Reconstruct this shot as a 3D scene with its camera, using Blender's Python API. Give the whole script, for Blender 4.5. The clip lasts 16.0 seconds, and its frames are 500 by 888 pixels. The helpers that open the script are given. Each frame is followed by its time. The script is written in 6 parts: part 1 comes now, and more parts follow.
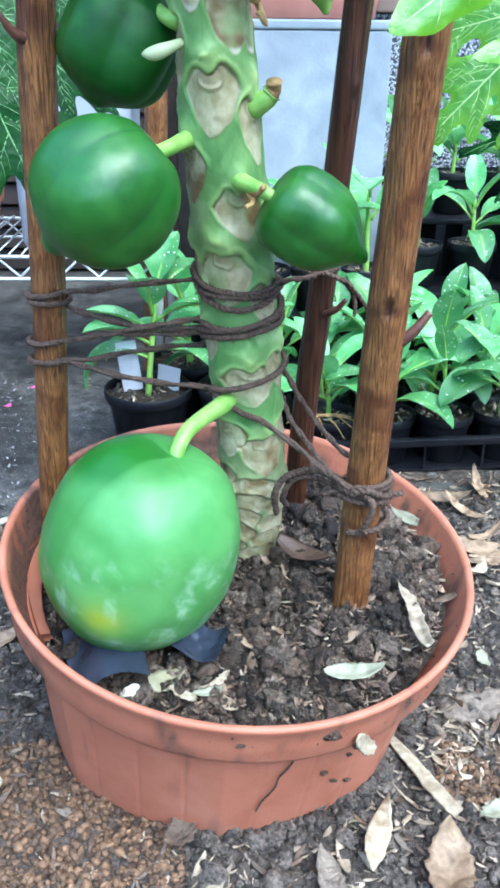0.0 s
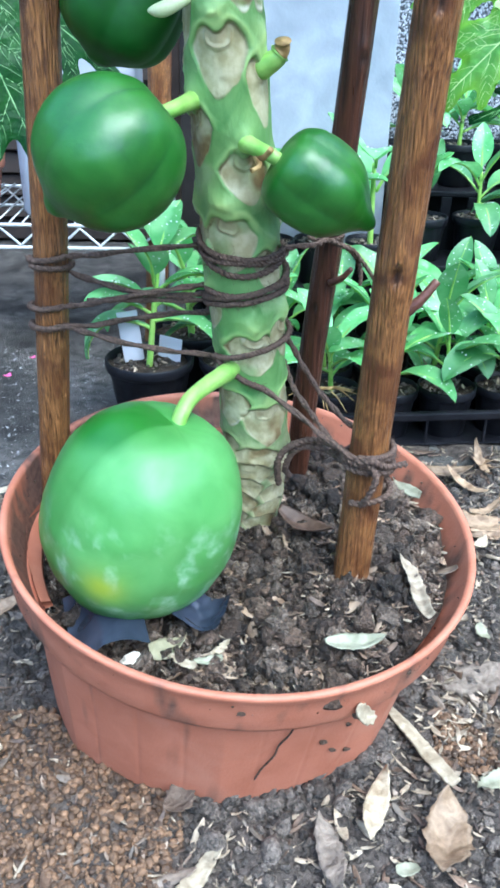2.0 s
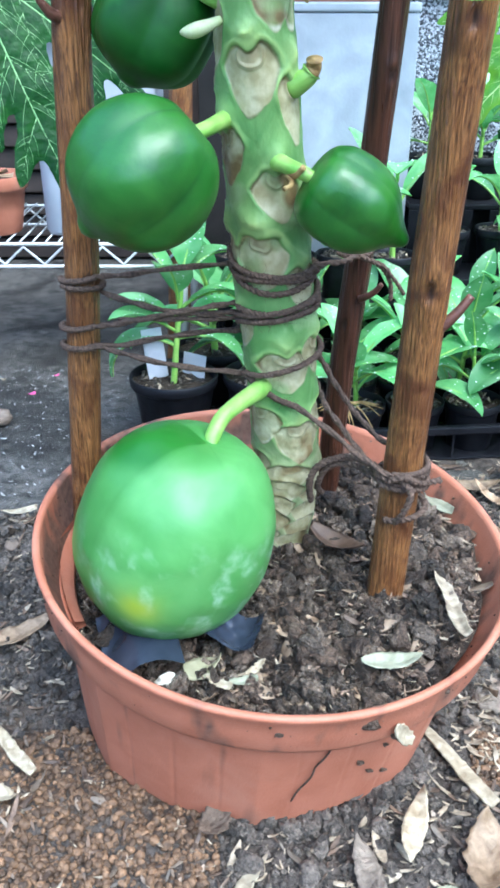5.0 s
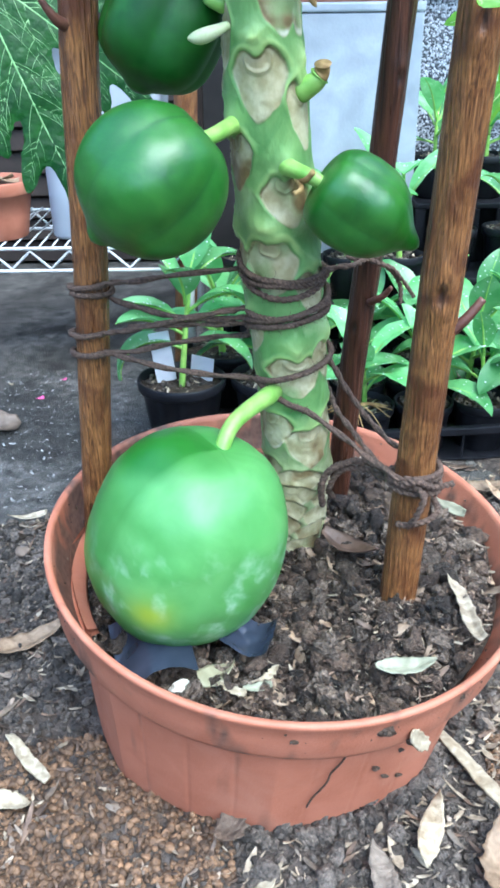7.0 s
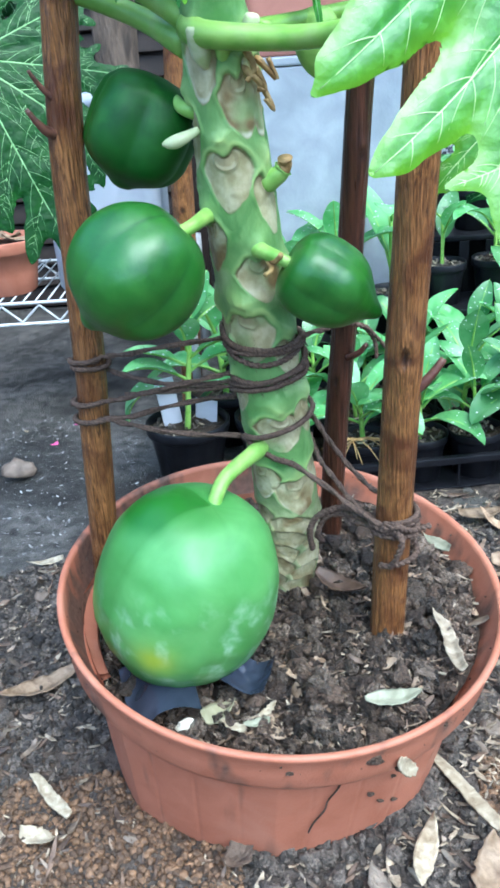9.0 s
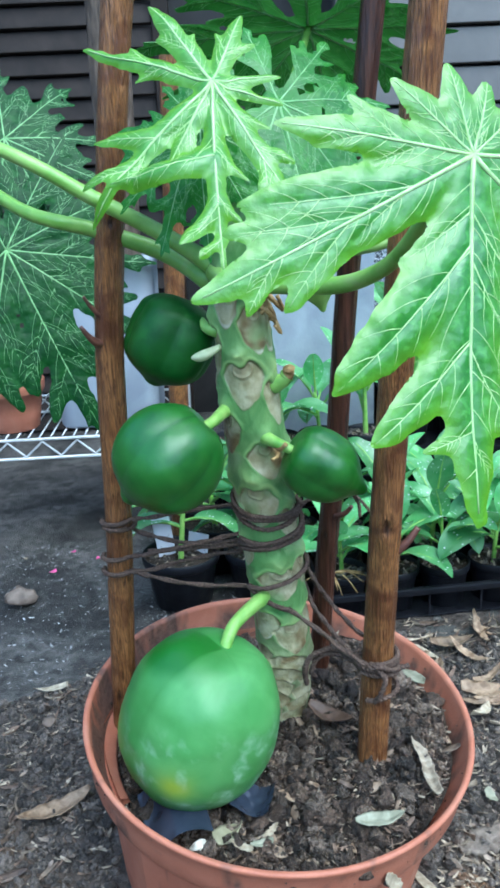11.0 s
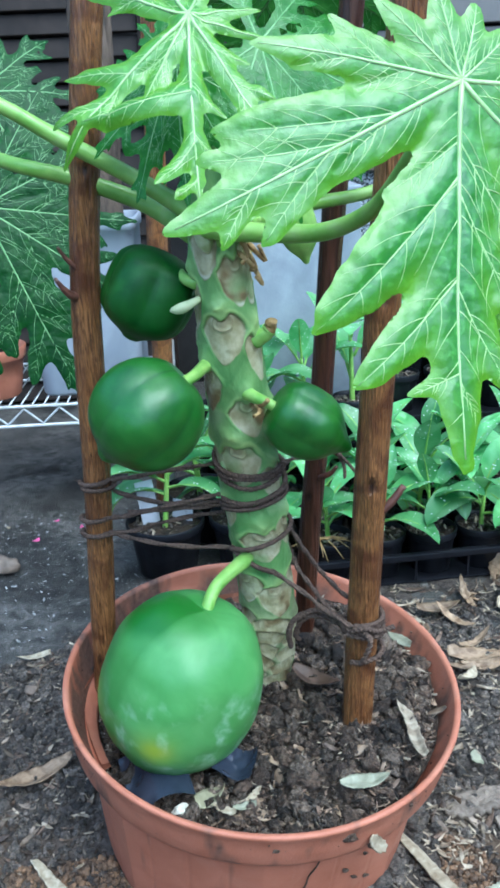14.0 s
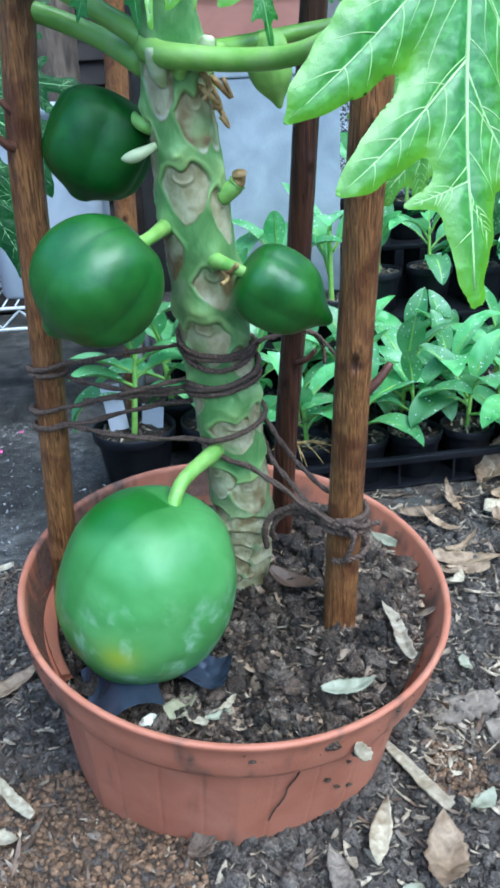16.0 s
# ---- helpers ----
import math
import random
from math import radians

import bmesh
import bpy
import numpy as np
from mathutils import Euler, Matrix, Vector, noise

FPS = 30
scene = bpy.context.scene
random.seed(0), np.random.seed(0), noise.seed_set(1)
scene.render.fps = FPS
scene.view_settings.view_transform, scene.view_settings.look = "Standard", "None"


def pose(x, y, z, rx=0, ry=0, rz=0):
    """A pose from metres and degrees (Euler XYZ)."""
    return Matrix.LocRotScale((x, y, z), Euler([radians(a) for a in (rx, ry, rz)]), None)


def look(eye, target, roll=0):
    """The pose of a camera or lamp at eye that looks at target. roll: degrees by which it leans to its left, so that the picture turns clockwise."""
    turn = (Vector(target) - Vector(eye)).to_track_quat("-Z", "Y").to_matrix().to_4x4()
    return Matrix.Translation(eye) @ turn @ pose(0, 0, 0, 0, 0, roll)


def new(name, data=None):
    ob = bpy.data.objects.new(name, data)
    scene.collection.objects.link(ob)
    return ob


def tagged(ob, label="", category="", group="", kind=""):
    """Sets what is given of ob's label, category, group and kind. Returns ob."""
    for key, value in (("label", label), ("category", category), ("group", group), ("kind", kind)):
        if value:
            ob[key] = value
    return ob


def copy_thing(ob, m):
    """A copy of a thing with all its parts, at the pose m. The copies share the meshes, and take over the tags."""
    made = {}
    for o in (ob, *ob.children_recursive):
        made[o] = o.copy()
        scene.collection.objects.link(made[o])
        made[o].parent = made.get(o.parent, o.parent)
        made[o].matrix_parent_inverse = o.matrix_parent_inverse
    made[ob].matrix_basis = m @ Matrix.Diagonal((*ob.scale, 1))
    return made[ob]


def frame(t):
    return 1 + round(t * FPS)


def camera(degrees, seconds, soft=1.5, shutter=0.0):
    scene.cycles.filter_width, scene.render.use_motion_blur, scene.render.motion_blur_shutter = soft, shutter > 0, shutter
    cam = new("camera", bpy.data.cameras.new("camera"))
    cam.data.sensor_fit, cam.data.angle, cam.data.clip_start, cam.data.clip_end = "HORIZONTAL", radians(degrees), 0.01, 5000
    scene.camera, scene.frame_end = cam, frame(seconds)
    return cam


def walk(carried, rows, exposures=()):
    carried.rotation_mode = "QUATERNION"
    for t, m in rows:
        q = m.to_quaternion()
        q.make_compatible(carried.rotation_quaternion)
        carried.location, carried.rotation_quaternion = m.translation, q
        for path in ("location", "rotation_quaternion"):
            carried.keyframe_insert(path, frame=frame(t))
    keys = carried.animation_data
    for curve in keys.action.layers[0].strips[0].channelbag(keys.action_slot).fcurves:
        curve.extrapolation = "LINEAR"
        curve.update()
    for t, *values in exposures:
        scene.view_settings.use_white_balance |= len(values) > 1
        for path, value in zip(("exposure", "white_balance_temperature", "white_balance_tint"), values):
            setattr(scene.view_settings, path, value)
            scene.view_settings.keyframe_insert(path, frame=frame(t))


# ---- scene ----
cam = camera(32.3, 16.0, soft=3.0)
PATH = [
    (0, (-0.035, 0.005, 0.645), (0.022, 1.812, -0.211), 0.6),
    (0.5, (-0.03, 0.008, 0.642), (0.035, 1.808, -0.227), 0.6),
    (1, (-0.036, 0.006, 0.64), (0.025, 1.798, -0.246), 0.9),
    (1.5, (-0.037, 0.008, 0.636), (0.022, 1.789, -0.272), 1.2),
    (2, (-0.038, 0.008, 0.637), (0.021, 1.79, -0.269), 1.3),
    (2.5, (-0.044, 0.01, 0.638), (-0.002, 1.794, -0.265), 0.9),
    (3, (-0.048, 0.012, 0.637), (-0.02, 1.804, -0.25), 0.6),
    (3.5, (-0.051, 0.011, 0.639), (-0.029, 1.813, -0.23), 0.4),
    (6, (-0.051, 0.018, 0.637), (-0.029, 1.798, -0.274), -0.0),
    (6.5, (-0.056, 0.021, 0.634), (-0.025, 1.788, -0.302), 0.2),
    (7, (-0.055, 0.017, 0.642), (-0.051, 1.814, -0.237), -0.7),
    (7.5, (-0.051, 0.008, 0.65), (-0.063, 1.827, -0.183), -1.6),
    (8, (-0.046, 0.012, 0.652), (-0.032, 1.83, -0.183), -1.5),
    (8.5, (-0.029, 0.005, 0.668), (-0.089, 1.829, -0.152), -4.5),
    (9, (-0.025, -0.027, 0.697), (-0.068, 1.789, -0.14), -4.0),
    (9.5, (-0.035, -0.082, 0.744), (-0.094, 1.775, 0.003), -4.5),
    (12, (-0.064, -0.147, 0.811), (0.047, 1.756, 0.203), -2.0),
    (12.5, (-0.057, -0.147, 0.805), (0.047, 1.756, 0.198), -2.5),
    (13, (-0.058, -0.145, 0.801), (0.034, 1.754, 0.181), -2.5),
    (13.5, (-0.062, -0.134, 0.791), (0.018, 1.754, 0.136), -2.5),
    (14, (-0.054, -0.126, 0.781), (0.016, 1.757, 0.11), -2.6),
    (14.5, (-0.054, -0.132, 0.782), (-0.003, 1.755, 0.121), -2.7),
    (15, (-0.053, -0.124, 0.772), (-0.041, 1.77, 0.129), -3.2),
    (15.5, (-0.04, -0.11, 0.76), (-0.009, 1.77, 0.077), -3.7),
    (16, (-0.045, -0.055, 0.707), (0.063, 1.761, -0.124), -2.9),
]
walk(cam, [(t, look(eye, target, roll)) for t, eye, target, roll in PATH],
     exposures=[(0, 2.02, 5060, -1), (3.5, 2.04, 5100, -1), (8.7, 2.05, 5140, -1), (9.5, 1.45, 5020, -5), (12.0, 1.43, 4920, -5), (15.0, 1.41, 4890, -5), (16.0, 1.47, 4870, -4)])

# ---- world and light ----
world = bpy.data.worlds.new("overcast_sky")
scene.world = world
world.use_nodes = True
wn = world.node_tree.nodes
sky = wn.new("ShaderNodeTexSky")
sky.sky_type, sky.sun_disc = "NISHITA", False
sky.sun_elevation, sky.sun_rotation = radians(62), radians(140)
sky.air_density, sky.dust_density = 1.0, 3.0
world.node_tree.links.new(sky.outputs["Color"], wn["Background"].inputs["Color"])
wn["Background"].inputs["Strength"].default_value = 0.165

sun = new("sun", bpy.data.lights.new("sun", "SUN"))
sun.data.energy, sun.data.angle, sun.data.color = 0.95, radians(50), (1.0, 0.97, 0.93)
sun.matrix_world = look((1.2, -1.9, 4.0), (0, 0.7, 0.2))

# ---- mesh helpers ----
rng = np.random.default_rng(7)


def lattice(p, scale, seed=0):
    """Smooth value noise in -1..1 at the points p (n, 3)."""
    q = np.asarray(p, float) * scale + seed * 17.31
    i = np.floor(q).astype(np.int64)
    f = q - i
    f = f * f * (3 - 2 * f)
    out = np.zeros(len(q))
    for dx in (0, 1):
        for dy in (0, 1):
            for dz in (0, 1):
                h = (i[:, 0] + dx) * 374761393 + (i[:, 1] + dy) * 668265263 + (i[:, 2] + dz) * 2147483647 + seed * 1013
                h = (h ^ (h >> 13)) * 1274126177
                h = ((h ^ (h >> 16)) & 65535) / 32767.5 - 1
                w = (f[:, 0] if dx else 1 - f[:, 0]) * (f[:, 1] if dy else 1 - f[:, 1]) * (f[:, 2] if dz else 1 - f[:, 2])
                out += h * w
    return out


def fractal(p, scale, seed=0, octaves=3):
    return sum(lattice(p, scale * 2**k, seed + k) * 0.5**k for k in range(octaves))


def grid(p, wrap=False, cap=False):
    """Vertices and quads of a grid of points p (rows, columns, 3); wrap closes the columns, cap closes the ends."""
    p = np.asarray(p, float)
    m, n = p.shape[:2]
    a = np.arange(m * n).reshape(m, n)
    b = np.roll(a, -1, 1) if wrap else a[:, 1:]
    a0 = a if wrap else a[:, :-1]
    faces = np.stack([a0[:-1], b[:-1], b[1:], a0[1:]], -1).reshape(-1, 4).tolist()
    if cap:
        faces += [a[0, ::-1].tolist(), a[-1].tolist()]
    return p.reshape(-1, 3), faces


def merged(*shapes):
    verts, faces, base = [], [], 0
    for v, f in shapes:
        verts.append(np.asarray(v, float))
        faces += [[k + base for k in q] for q in f]
        base += len(v)
    return np.concatenate(verts), faces


def moved(shape, m):
    v = np.c_[shape[0], np.ones(len(shape[0]))] @ np.array(m).T
    return v[:, :3], shape[1]


def mesh_of(name, shape, material, smooth=True):
    me = bpy.data.meshes.new(name)
    me.from_pydata(np.asarray(shape[0]).tolist(), [], shape[1])
    if name in ("fruit", "body", "rim", "trunk", "pole", "strand"):
        bm = bmesh.new()
        bm.from_mesh(me)
        bmesh.ops.recalc_face_normals(bm, faces=bm.faces)
        bm.to_mesh(me)
        bm.free()
    me.materials.append(material)
    if smooth:
        me.polygons.foreach_set("use_smooth", np.ones(len(me.polygons), bool))
    me.update()
    return me


def thing(name, base, label, category, group="", kind=""):
    """An Empty at the thing's base."""
    ob = new(name)
    ob.empty_display_size = 0.02
    ob.location = base
    return tagged(ob, label, category, group, kind)


def part(name, shape, material, parent, label="", smooth=True):
    """One mesh, in world coordinates, under a thing or a part."""
    ob = new(name, mesh_of(name, shape, material, smooth))
    ob.parent = parent
    ob.matrix_parent_inverse = Matrix.Identity(4) if parent.parent else Matrix.Translation(-parent.location)
    return tagged(ob, label)


def single(name, shape, material, label, category, group="", kind="", smooth=True):
    ob = new(name, mesh_of(name, shape, material, smooth))
    return tagged(ob, label, category, group, kind)


def box(x0, x1, y0, y1, z0, z1, bevel=0.004):
    bm = bmesh.new()
    bmesh.ops.create_cube(bm, size=1)
    bmesh.ops.scale(bm, vec=(x1 - x0, y1 - y0, z1 - z0), verts=bm.verts)
    bmesh.ops.translate(bm, vec=((x0 + x1) / 2, (y0 + y1) / 2, (z0 + z1) / 2), verts=bm.verts)
    if bevel:
        bmesh.ops.bevel(bm, geom=bm.edges[:], offset=bevel, segments=2, affect="EDGES", profile=0.6)
    shape = (np.array([v.co[:] for v in bm.verts]), [[v.index for v in f.verts] for f in bm.faces])
    bm.free()
    return shape


def lathe(profile, n=64, center=(0, 0, 0)):
    """A body of revolution from (radius, height) pairs."""
    a = np.linspace(0, 2 * np.pi, n, endpoint=False)
    pr = np.array(profile, float)
    p = np.stack([pr[:, :1] * np.cos(a), pr[:, :1] * np.sin(a), pr[:, 1:] + 0 * a], -1)
    return grid(p + np.array(center), wrap=True)


def smooth_line(points, n):
    """n points on a smooth curve (Catmull-Rom) through the given ones."""
    p = np.array(points, float)
    p = np.concatenate([2 * p[:1] - p[1:2], p, 2 * p[-1:] - p[-2:-1]])
    t = np.linspace(0, len(p) - 3 - 1e-9, n)
    i = t.astype(int)
    f = (t - i)[:, None]
    a, b, c, d = p[i], p[i + 1], p[i + 2], p[i + 3]
    return 0.5 * (2 * b + (c - a) * f + (2 * a - 5 * b + 4 * c - d) * f**2 + (3 * b - a - 3 * c + d) * f**3)


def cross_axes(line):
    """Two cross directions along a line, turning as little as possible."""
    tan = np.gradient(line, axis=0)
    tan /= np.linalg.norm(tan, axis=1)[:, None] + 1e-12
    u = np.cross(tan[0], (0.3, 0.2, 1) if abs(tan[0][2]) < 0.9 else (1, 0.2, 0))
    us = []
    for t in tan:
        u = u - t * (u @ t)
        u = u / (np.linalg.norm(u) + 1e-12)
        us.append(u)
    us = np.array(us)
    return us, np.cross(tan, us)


def tube(line, radius, sides=8, cap=True):
    line = np.asarray(line, float)
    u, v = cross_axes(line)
    a = np.linspace(0, 2 * np.pi, sides, endpoint=False)
    r = np.broadcast_to(np.asarray(radius, float), (len(line),))[:, None, None]
    p = line[:, None] + r * (np.cos(a)[None, :, None] * u[:, None] + np.sin(a)[None, :, None] * v[:, None])
    return grid(p, wrap=True, cap=cap)


def rope_shape(points, radius, step=0.0020, pitch=0.0105, phase=0.0):
    """Two twisted strands along a smooth line."""
    rough = smooth_line(points, 200)
    length = np.linalg.norm(np.diff(rough, axis=0), axis=1).sum()
    n = max(12, int(length / step))
    line = smooth_line(points, n)
    line = line + np.stack([fractal(line, 45, k + 3, 2) for k in range(3)], -1) * 0.0012
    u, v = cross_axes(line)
    s = np.linspace(0, length, n)
    shapes = []
    for k in range(2):
        a = phase + k * np.pi + 2 * np.pi * s / pitch
        off = (radius * 0.40) * (np.cos(a)[:, None] * u + np.sin(a)[:, None] * v)
        shapes.append(tube(line + off, radius * (0.62 + 0.1 * lattice(line, 160, 5 + k)), 6))
    # loose hairs
    for k in range(int(length * 330)):
        i = int(rng.integers(1, n - 1))
        d = rng.normal(size=3)
        d /= np.linalg.norm(d)
        l0 = line[i] + d * radius * 0.9
        hair = smooth_line([l0, l0 + d * 0.0022 + rng.normal(size=3) * 0.001, l0 + d * 0.0034 + rng.normal(size=3) * 0.002], 4)
        shapes.append(tube(hair, np.linspace(0.00022, 0.00008, 4), 3, cap=False))
    return merged(*shapes)


def ico(level=2):
    bm = bmesh.new()
    bmesh.ops.create_icosphere(bm, subdivisions=level, radius=1)
    shape = (np.array([v.co[:] for v in bm.verts]), np.array([[v.index for v in f.verts] for f in bm.faces]))
    bm.free()
    return shape


def turns(n, flat=False):
    """n random turns as matrices; flat: about z, with a small tilt."""
    out = np.empty((n, 3, 3))
    for i in range(n):
        e = Euler((rng.normal() * 0.3, rng.normal() * 0.3, rng.uniform(0, 6.3))) if flat else Euler(rng.uniform(0, 6.3, 3))
        out[i] = e.to_matrix()
    return out


def scatter(templates, places, sizes, rots):
    """Copies of small shapes joined into one. sizes: (n, 3)."""
    pick = rng.integers(0, len(templates), len(places))
    verts, faces, base = [], [], 0
    for i, (p, s, r) in enumerate(zip(places, sizes, rots)):
        v, f = templates[pick[i]]
        verts.append((v * s) @ r.T + p)
        faces.append(f + base)
        base += len(v)
    return np.concatenate(verts), np.concatenate(faces).tolist()


def lumps(k, rough=0.45, level=2, seed=0):
    """k templates of uneven clods."""
    v, f = ico(level)
    out = []
    for j in range(k):
        w_ = v * (1 + rough * fractal(v + 9.1 * j, 1.1, seed + j, 3))[:, None]
        # flattened breaks on two or three sides
        for d in np.random.default_rng(seed * 31 + j).normal(size=(3, 3)):
            d = d / np.linalg.norm(d)
            h = w_ @ d
            w_ = w_ - np.outer(np.clip(h - 0.55, 0, None) * 0.8, d)
        out.append((w_, f))
    return out


# ---- materials ----
def material(name):
    m = bpy.data.materials.new(name)
    m.use_nodes = True
    return m, m.node_tree.nodes, m.node_tree.links


def surface(name, dark, light, scale=60, rough=0.6, rough_spread=0.15, bump=0.3, bump_scale=300, stretch=(1, 1, 1), distortion=0.5,
            third=None, third_scale=15, third_low=0.55, third_high=0.7, spec=0.5, random=0.0, island=0.0, metal=0.0, coat=0.0, thin=0.0, thin_tint=None, bump_depth=0.002):
    """A procedural surface: two colours by fine noise, a third in broad patches, uneven gloss and fine relief."""
    m, nodes, links = material(name)
    b = nodes["Principled BSDF"]
    co = nodes.new("ShaderNodeTexCoord")
    mp = nodes.new("ShaderNodeMapping")
    mp.inputs["Scale"].default_value = stretch
    links.new(co.outputs["Object"], mp.inputs["Vector"])

    def noise_node(s, detail=5.0, mapped=True, d=0.0):
        n = nodes.new("ShaderNodeTexNoise")
        n.inputs["Scale"].default_value, n.inputs["Detail"].default_value, n.inputs["Distortion"].default_value = s, detail, d
        links.new(mp.outputs["Vector"] if mapped else co.outputs["Object"], n.inputs["Vector"])
        return n

    fine = noise_node(scale, 6.0, True, distortion)
    ramp = nodes.new("ShaderNodeValToRGB")
    ramp.color_ramp.elements[0].position, ramp.color_ramp.elements[1].position = 0.3, 0.72
    ramp.color_ramp.elements[0].color, ramp.color_ramp.elements[1].color = (*dark, 1), (*light, 1)
    links.new(fine.outputs["Fac"], ramp.inputs["Fac"])
    colour = ramp.outputs["Color"]
    if third:
        broad = noise_node(third_scale, 4.0, False, 0.8)
        step = nodes.new("ShaderNodeMapRange")
        step.inputs["From Min"].default_value, step.inputs["From Max"].default_value = third_low, third_high
        links.new(broad.outputs["Fac"], step.inputs["Value"])
        mix = nodes.new("ShaderNodeMix")
        mix.data_type = "RGBA"
        links.new(step.outputs["Result"], mix.inputs["Factor"])
        links.new(colour, mix.inputs["A"])
        mix.inputs["B"].default_value = (*third, 1)
        colour = mix.outputs["Result"]
    if random or island:
        src = nodes.new("ShaderNodeObjectInfo") if random else nodes.new("ShaderNodeNewGeometry")
        val = src.outputs["Random"] if random else src.outputs["Random Per Island"]
        spread = nodes.new("ShaderNodeMapRange")
        amount = random or island
        spread.inputs["To Min"].default_value, spread.inputs["To Max"].default_value = 1 - amount, 1 + amount
        links.new(val, spread.inputs["Value"])
        hsv = nodes.new("ShaderNodeHueSaturation")
        links.new(spread.outputs["Result"], hsv.inputs["Value"])
        links.new(colour, hsv.inputs["Color"])
        colour = hsv.outputs["Color"]
    links.new(colour, b.inputs["Base Color"])
    rr = nodes.new("ShaderNodeMapRange")
    rn = noise_node(scale * 0.35, 3.0)
    rr.inputs["To Min"].default_value, rr.inputs["To Max"].default_value = max(0.03, rough - rough_spread), min(1, rough + rough_spread)
    links.new(rn.outputs["Fac"], rr.inputs["Value"])
    links.new(rr.outputs["Result"], b.inputs["Roughness"])
    b.inputs["Specular IOR Level"].default_value = spec
    b.inputs["Metallic"].default_value, b.inputs["Coat Weight"].default_value, b.inputs["Coat Roughness"].default_value = metal, coat, 0.12
    if bump:
        bn = noise_node(bump_scale, 6.0)
        bp = nodes.new("ShaderNodeBump")
        bp.inputs["Strength"].default_value, bp.inputs["Distance"].default_value = bump, bump_depth
        links.new(bn.outputs["Fac"], bp.inputs["Height"])
        links.new(bp.outputs["Normal"], b.inputs["Normal"])
    if thin:
        tr = nodes.new("ShaderNodeBsdfTranslucent")
        if thin_tint:
            tr.inputs["Color"].default_value = (*thin_tint, 1)
        else:
            links.new(colour, tr.inputs["Color"])
        ms = nodes.new("ShaderNodeMixShader")
        ms.inputs["Fac"].default_value = thin
        links.new(b.outputs["BSDF"], ms.inputs[1])
        links.new(tr.outputs["BSDF"], ms.inputs[2])
        links.new(ms.outputs["Shader"], nodes["Material Output"].inputs["Surface"])
    return m


def tinted_by(m, attribute, colour, low=0.0, high=1.0, grain=None, grain_scale=120):
    """Lays another colour, or a mottle of two, over a material where a mesh's attribute is high."""
    nodes, links = m.node_tree.nodes, m.node_tree.links
    b = nodes["Principled BSDF"]
    old = b.inputs["Base Color"].links[0].from_socket
    at = nodes.new("ShaderNodeAttribute")
    at.attribute_name = attribute
    rg = nodes.new("ShaderNodeMapRange")
    rg.inputs["From Min"].default_value, rg.inputs["From Max"].default_value = low, high
    links.new(at.outputs["Fac"], rg.inputs["Value"])
    mix = nodes.new("ShaderNodeMix")
    mix.data_type = "RGBA"
    links.new(rg.outputs["Result"], mix.inputs["Factor"])
    links.new(old, mix.inputs["A"])
    mix.inputs["B"].default_value = (*colour, 1)
    if grain:
        co = nodes.new("ShaderNodeTexCoord")
        n = nodes.new("ShaderNodeTexNoise")
        n.inputs["Scale"].default_value, n.inputs["Detail"].default_value = grain_scale, 5
        links.new(co.outputs["Object"], n.inputs["Vector"])
        rp = nodes.new("ShaderNodeValToRGB")
        rp.color_ramp.elements[0].position, rp.color_ramp.elements[1].position = 0.35, 0.68
        rp.color_ramp.elements[0].color, rp.color_ramp.elements[1].color = (*colour, 1), (*grain, 1)
        links.new(n.outputs["Fac"], rp.inputs["Fac"])
        links.new(rp.outputs["Color"], mix.inputs["B"])
    links.new(mix.outputs["Result"], b.inputs["Base Color"])
    return m


def attribute(ob, name, values):
    a = ob.data.attributes.new(name, "FLOAT", "POINT")
    a.data.foreach_set("value", np.asarray(values, np.float32))


TERRACOTTA = surface("terracotta_plastic", (0.40, 0.140, 0.076), (0.49, 0.188, 0.110), 30, 0.55, 0.12, 0.25, 420, third=(0.50, 0.235, 0.150), third_scale=13, third_low=0.52, third_high=0.85, spec=0.4)
tinted_by(TERRACOTTA, "dirt", (0.085, 0.050, 0.036), 0.25, 1.05, (0.17, 0.10, 0.07), 160)
SOIL = surface("wet_potting_soil", (0.013, 0.0085, 0.0055), (0.060, 0.040, 0.026), 140, 0.6, 0.25, 0.9, 420, third=(0.026, 0.018, 0.012), third_scale=30, bump_depth=0.004, spec=0.25)
CLOD = surface("soil_clods", (0.022, 0.014, 0.009), (0.125, 0.082, 0.054), 260, 0.42, 0.3, 1.0, 520, island=0.80, third=(0.21, 0.155, 0.105), third_scale=150, third_low=0.60, third_high=0.74, bump_depth=0.006)
LUMP = surface("wet_soil_lumps", (0.030, 0.021, 0.014), (0.215, 0.160, 0.115), 240, 0.28, 0.25, 1.0, 420, island=0.8, third=(0.060, 0.040, 0.026), third_scale=60, bump_depth=0.007)
GROUND = surface("damp_garden_soil", (0.028, 0.022, 0.017), (0.135, 0.108, 0.088), 110, 0.6, 0.2, 0.9, 420, third=(0.14, 0.09, 0.052), third_scale=5, third_low=0.55, third_high=0.75, bump_depth=0.005, spec=0.3)
GRIT = surface("garden_soil_clods", (0.030, 0.024, 0.019), (0.21, 0.17, 0.135), 260, 0.5, 0.25, 1.0, 520, island=0.65, bump_depth=0.006)
PEBBLE = surface("fired_clay_granules", (0.075, 0.041, 0.020), (0.205, 0.118, 0.060), 200, 0.6, 0.2, 0.6, 900, island=0.6)
